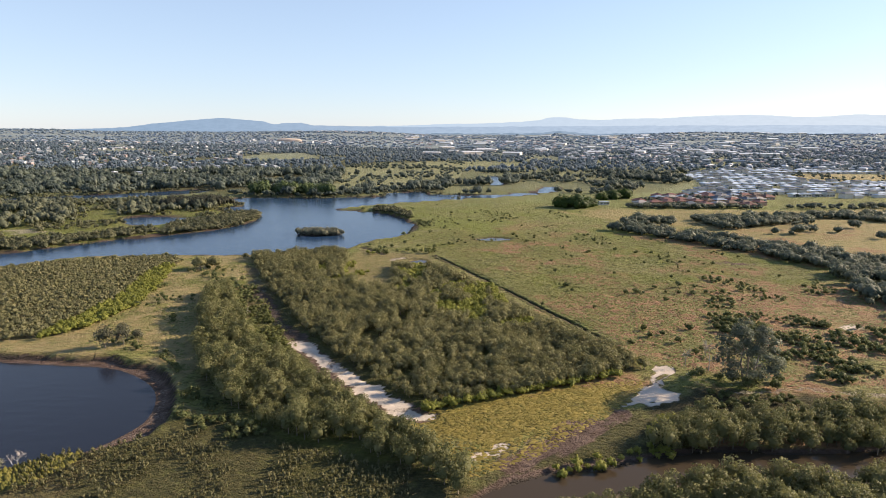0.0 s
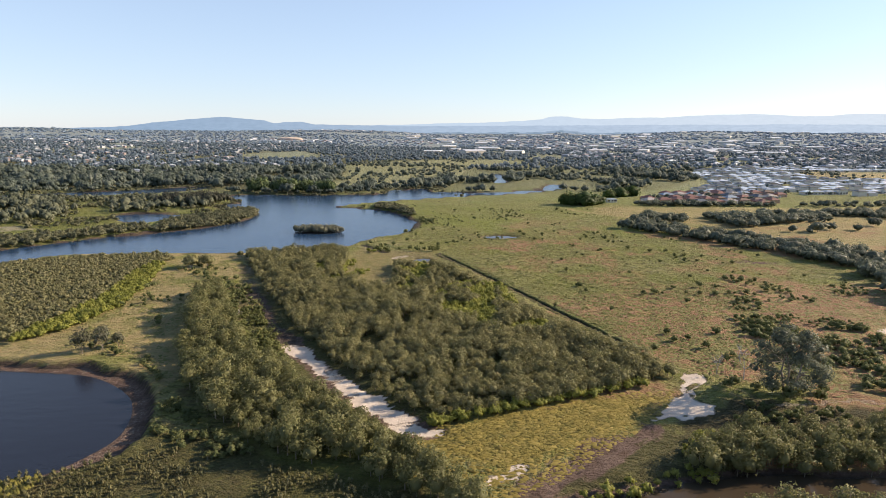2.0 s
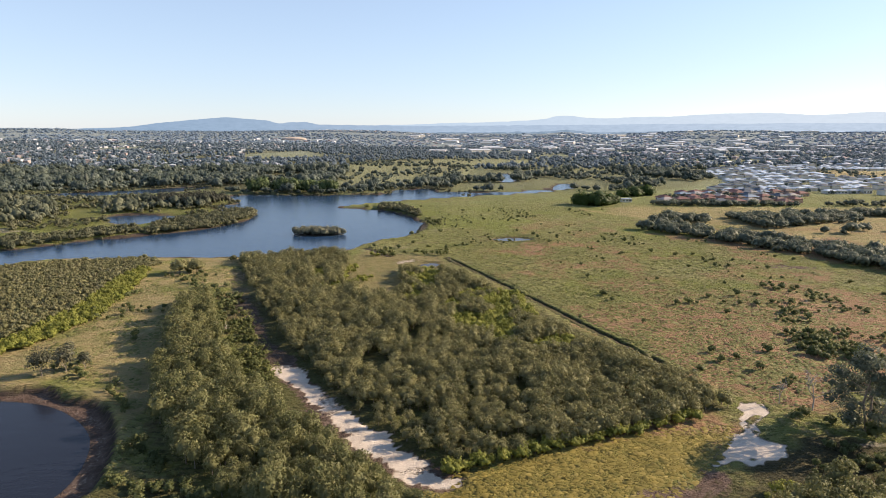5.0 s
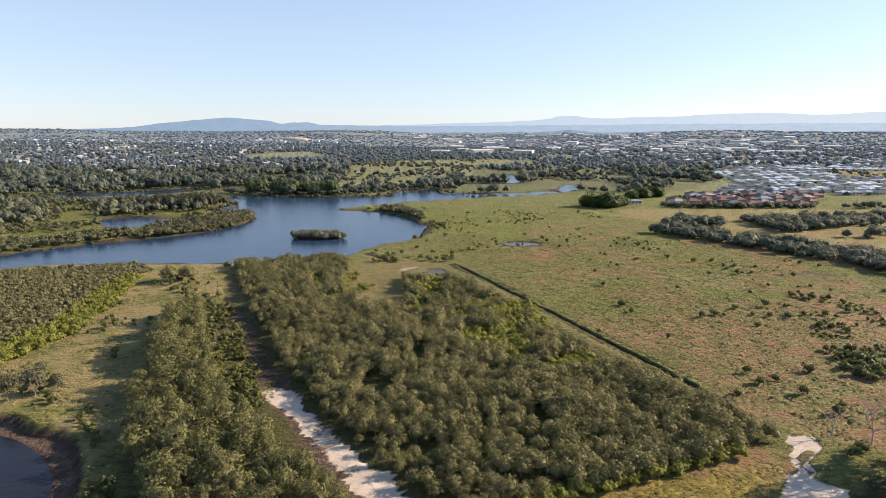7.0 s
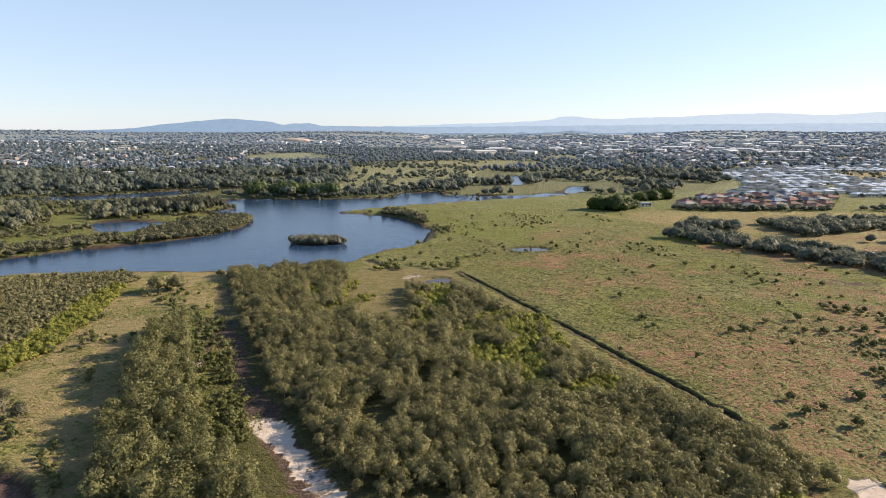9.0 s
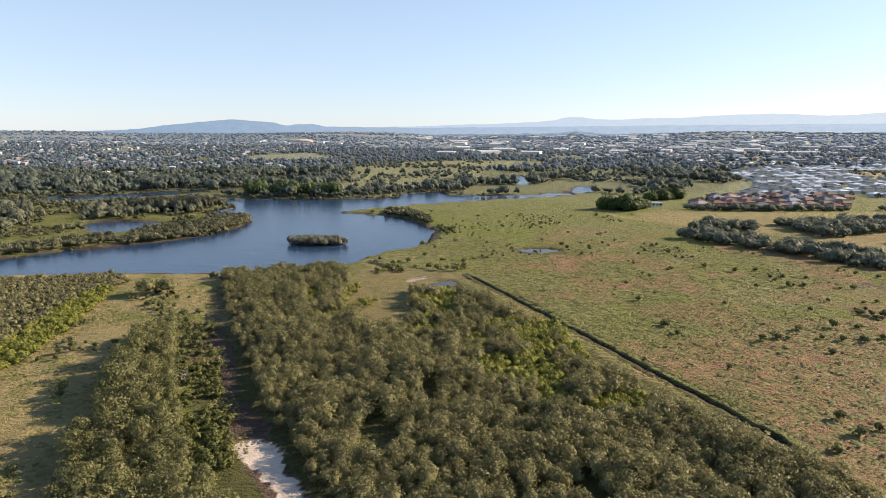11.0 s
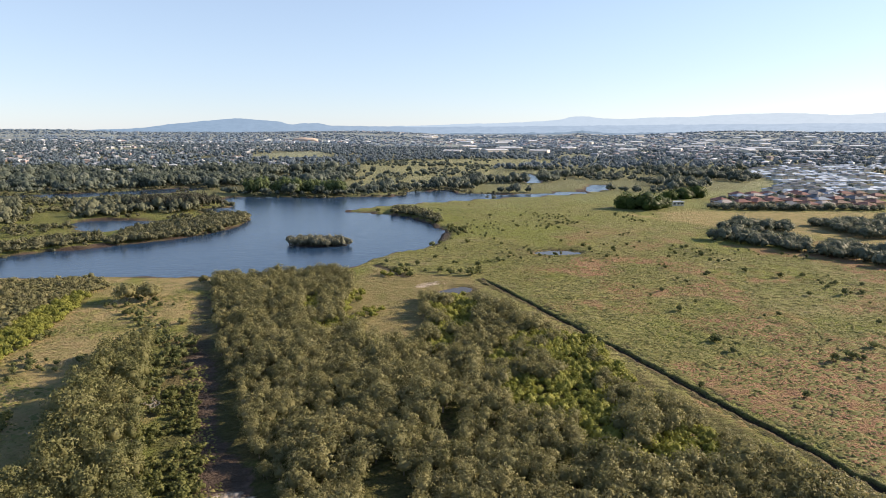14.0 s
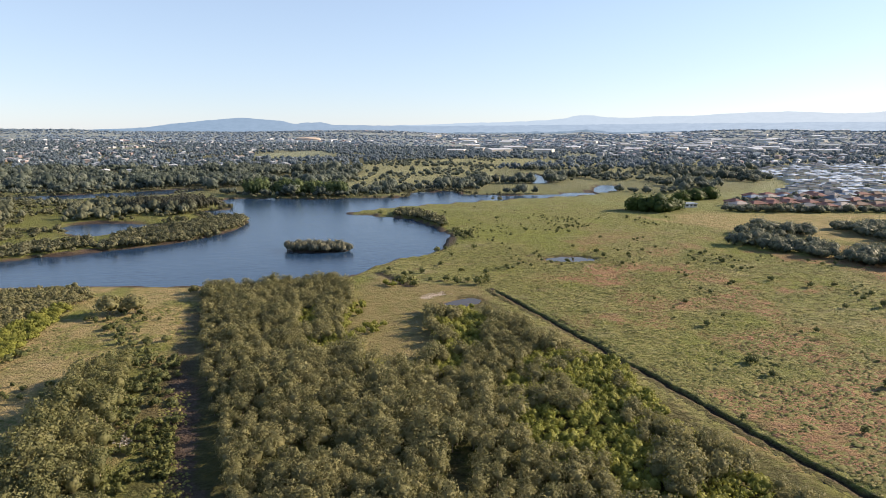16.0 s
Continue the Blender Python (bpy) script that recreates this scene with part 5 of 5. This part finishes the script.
estate(ESTATE_1, 14.5, 18, 14, [
    ("house", 11.5, 9, 2.9, 2.1, M_BRICK, M_TILE["red_tile"], "brick house with a red tiled hip roof", G1),
    ("house", 11, 8.5, 2.9, 2.0, M_BRICK, M_TILE["brown_tile"], "brick house with a brown tiled hip roof", G1),
    ("house", 12, 9, 3.0, 2.2, M_RENDER, M_TILE["slate_metal"], "rendered house with a dark slate hip roof", G1),
    ("house", 11, 9, 2.9, 2.0, M_RENDER, M_TILE["cream_tile"], "rendered house with a pale tiled hip roof", G1),
    ("house", 11.5, 8.5, 2.9, 1.9, M_BRICK, M_TILE["grey_metal"], "brick house with a grey metal hip roof", G1)], 80)
estate(ESTATE_2, 13, 24, 8, [
    ("house", 10.5, 8.5, 2.8, 1.6, M_RENDER, M_TILE["grey_metal"], "new house with a blue-grey metal roof", G2, False),
    ("house", 10, 8, 2.8, 1.5, M_RENDER, M_TILE["pale_metal"], "new house with a pale metal roof", G2, False),
    ("house", 10, 8, 5.0, 1.6, M_RENDER, M_TILE["slate_metal"], "two-storey new house with a dark metal roof", G2, False),
    ("house", 10, 8.5, 2.8, 1.6, M_RENDER, M_TILE["white_metal"], "rendered new house with a whitish metal roof", G2, False)], 420)


farm = build_house("farm_shed", 9, 5, 2.6, 0.9, M_RENDER, M_TILE["grey_metal"], "small grey farm shed beside the fig trees", "", False)
farm.matrix_basis = pose(150, 548, 0.15, 0, 0, 10)


def far_house_material():
    n = Nodes("far_houses")
    geo = n.t.nodes.new("ShaderNodeNewGeometry")
    rampn = n.t.nodes.new("ShaderNodeValToRGB")
    rampn.color_ramp.interpolation = "CONSTANT"
    for k, (pos, col) in enumerate(((0, (0.76, 0.78, 0.80)), (0.10, (0.28, 0.32, 0.37)), (0.45, (0.48, 0.51, 0.55)), (0.62, (0.34, 0.28, 0.27)), (0.80, (0.38, 0.40, 0.42)))):
        e = rampn.color_ramp.elements[k] if k < 2 else rampn.color_ramp.elements.new(pos)
        e.position, e.color = pos, (*col, 1)
    n.link(geo.outputs["Random Per Island"], rampn.inputs[0])
    return n.done(n.mix(n.math("MULTIPLY", n.noise(3), 0.25), rampn.outputs[0], (0.2, 0.2, 0.2)), 0.55, 0.3)


def far_houses(name, pts, label, big=1.0):
    """Hundreds of distant houses in one mesh: walls and hipped roofs."""
    vs, qs, ts, off = [], [], [], 0
    base = ground_z(pts[:, 0], pts[:, 1])
    for (x, y), z0 in zip(pts, base):
        a = RNG.uniform(0, np.pi)
        w, d, h = RNG.uniform(13, 19) * big, RNG.uniform(9, 12) * big, RNG.choice((2.8, 2.8, 2.8, 5.2))
        hv, hq, ht = hip(w, d, h, 2.4 * big, 0.6)
        for v, q, tr in ((*box(-w / 2, -d / 2, -0.4, w / 2, d / 2, h), None), (hv, hq, ht)):
            c, s = math.cos(a), math.sin(a)
            vs.append(np.stack([c * v[:, 0] - s * v[:, 1] + x, s * v[:, 0] + c * v[:, 1] + y, v[:, 2] + z0 + 0.2], 1))
            qs.append(q + off)
            if tr is not None:
                ts.append(tr + off)
            off += len(v)
    tagged(part(name, mesh_from(name, np.concatenate(vs), tris=np.concatenate(ts), quads=np.concatenate(qs)), M_FARHOUSE), label, "houses", kind="stuff")


M_FARHOUSE = far_house_material()
free = lambda x, y: wood(x, y)
far_houses("suburb_houses", scatter([(-750, 880), (-300, 950), (-300, 1300), (-560, 1700), (-300, 2300), (-1800, 2300)], 44, keep=lambda x, y: free(x, y) & (vnoise(x, y, 90, 5) > 0.36)), "rows of suburban houses among trees", 0.72)
far_houses("town_houses", scatter([(480, 1130), (640, 1130), (820, 960), (1900, 2300), (260, 2300), (300, 1500)], 36, keep=lambda x, y: free(x, y) & (vnoise(x, y, 110, 4) > 0.45)), "dense hazy town houses beyond the estate")
far_houses("distant_town", scatter([(-1900, 2300), (1900, 2300), (3000, 3700), (-3300, 4200), (-2600, 4500), (2600, 4500)], 70, keep=lambda x, y: vnoise(x, y, 300, 2) > 0.52), "distant town roofs on the plain", 1.2)


def build_shed(x, y, w, d, h, turn):
    root = tagged(new("warehouse"), "large warehouse with a white metal roof", "warehouse", "warehouses on the plain")
    v, q = box(-w / 2, -d / 2, -0.5, w / 2, d / 2, h)
    part("wall", mesh_from("wall", v, quads=q), M_RENDER, root)
    a, b = w / 2 + 0.8, d / 2 + 0.8
    v = np.array([(-a, -b, h), (a, -b, h), (a, b, h), (-a, b, h), (-a, 0, h + d * 0.09), (a, 0, h + d * 0.09)], float)
    part("roof", mesh_from("roof", v, tris=np.array([(1, 2, 5), (3, 0, 4)]), quads=np.array([(0, 1, 5, 4), (2, 3, 4, 5), (3, 2, 1, 0)])), M_SHED, root)
    root.matrix_basis = pose(x, y, float(ground_z(np.array([x]), np.array([y]))[0]) + 0.2, 0, 0, turn)


for k in range(90):
    y = RNG.uniform(1700, 4200)
    x = RNG.uniform(-0.05, 0.62) * y + RNG.normal() * 60
    build_shed(x, y, RNG.uniform(26, 70), RNG.uniform(20, 40), RNG.uniform(6, 10), RNG.uniform(-35, 35))

hv, hf = ico(3)
build = (hv * (60, 30, 14) + 0.06 * RNG.normal(size=(len(hv), 1)) * hv * 30) * (1, 1, 1)
tagged(part("sand_heap", mesh_from("sand_heap", build + (-716, 2780, float(ground_z(np.array([-716.0]), np.array([2780.0]))[0])), tris=hf, smooth=True), M_HEAP), "large pale heap of bare sand on the plain", "heap")

# ---- grass tussocks and reeds ----
def tussocks(name, pts, tall, wide, material, label):
    """Low ragged grass mounds, each a tip over four uneven corners."""
    n = len(pts)
    z = ground_z(pts[:, 0], pts[:, 1])
    s = RNG.uniform(0.5, 1.4, n)
    turn = RNG.uniform(0, 2 * np.pi, n)
    ring = []
    for k in range(4):
        r = 0.5 * wide * s * RNG.uniform(0.6, 1.4, n)
        long = 1.0 + RNG.uniform(0.0, 0.9, n)
        a = turn + k * np.pi / 2 + RNG.uniform(-0.4, 0.4, n)
        ring.append(np.stack([pts[:, 0] + long * r * np.cos(a), pts[:, 1] + r * np.sin(a), z - 0.08], 1))
    tip = np.stack([pts[:, 0] + 0.2 * wide * RNG.normal(size=n), pts[:, 1] + 0.2 * wide * RNG.normal(size=n), z + tall * s], 1)
    v = np.stack([*ring, tip], 1).reshape(-1, 3)
    f = (np.array([(0, 1, 4), (1, 2, 4), (2, 3, 4), (3, 0, 4)])[None] + 5 * np.arange(n)[:, None, None]).reshape(-1, 3)
    me = mesh_from(name, v, tris=f, smooth=True)
    at = me.attributes.new("tint", "FLOAT", "POINT")
    at.data.foreach_set("value", np.repeat(RNG.random(n), 5).astype(np.float32))
    tagged(part(name, me, material), label, "grass", kind="stuff")


open_ground = lambda x, y: dry_land(x, y, 2) & (sdist(BANK, x, y, 5) < 0) & (line_dist(DITCH, x, y, 5) > 2.6) & (line_dist(CREEK, x, y, 9) > 6) & (sdist(WHITE_MUD, x, y, 5) < 0.3) & (line_dist(SAND_STRIP, x, y, 5) > 2.5)
FIELD_G = [(-4, 318), (30, 240), (56, 178), (66, 158), (90, 146), (118, 144), (160, 195), (180, 240), (180, 300), (140, 360), (60, 400), (0, 400), (-16, 380), (-40, 360)]
tussocks("field_grass", scatter(FIELD_G, 1.1, keep=lambda x, y: open_ground(x, y) & (vnoise(x, y, 4, 2) > 0.40) & (x < 0.8 * y)), 0.20, 0.95, M_GRASS, "rough tussock grass over the open field")
tussocks("near_tussocks", scatter([(40, 215), (58, 178), (68, 160), (96, 166), (120, 215), (110, 262), (60, 270), (30, 250)], 0.9, keep=lambda x, y: open_ground(x, y) & (vnoise(x, y, 3, 2) > 0.4)), 0.22, 0.85, M_GRASS, "knee-high tussocks in the red-brown field")
tussocks("marsh_grass", scatter([(-8, 128), (2, 135), (32, 146), (56, 150), (46, 136), (20, 112), (6, 104), (-10, 112)], 0.9, keep=open_ground), 0.2, 1.0, M_STRAW, "golden marsh grass between thicket and creek")
tussocks("clearing_grass", scatter([(-130, 285), (-108, 300), (-90, 290), (-88, 246), (-98, 236), (-90, 204), (-80, 172), (-66, 147), (-52, 132), (-34, 118), (-60, 96), (-66, 118), (-62, 140), (-82, 164), (-112, 172), (-120, 215)], 1.3, keep=lambda x, y: open_ground(x, y) & ~inside(SALT, x, y) & ~inside(GOLD, x, y) & (vnoise(x, y, 5, 4) > 0.48)), 0.3, 1.0, M_GRASS, "rough grass in the clearing")
tussocks("lagoon_reeds", scatter([(-83, 110.5), (-77, 113), (-73, 109), (-76, 104), (-84, 97), (-94, 94), (-92, 104)], 0.6), 0.7, 0.7, M_REED, "yellow-green reeds fringing the lagoon")
tussocks("verge_grass", scatter([(-82, 240), (-66, 205), (-52, 176), (-44, 172), (-46, 178), (-60, 206), (-72, 232)], 0.9, keep=lambda x, y: vnoise(x, y, 5, 4) > 0.45), 0.3, 0.6, M_GRASS, "rough green grass between grove and channel")
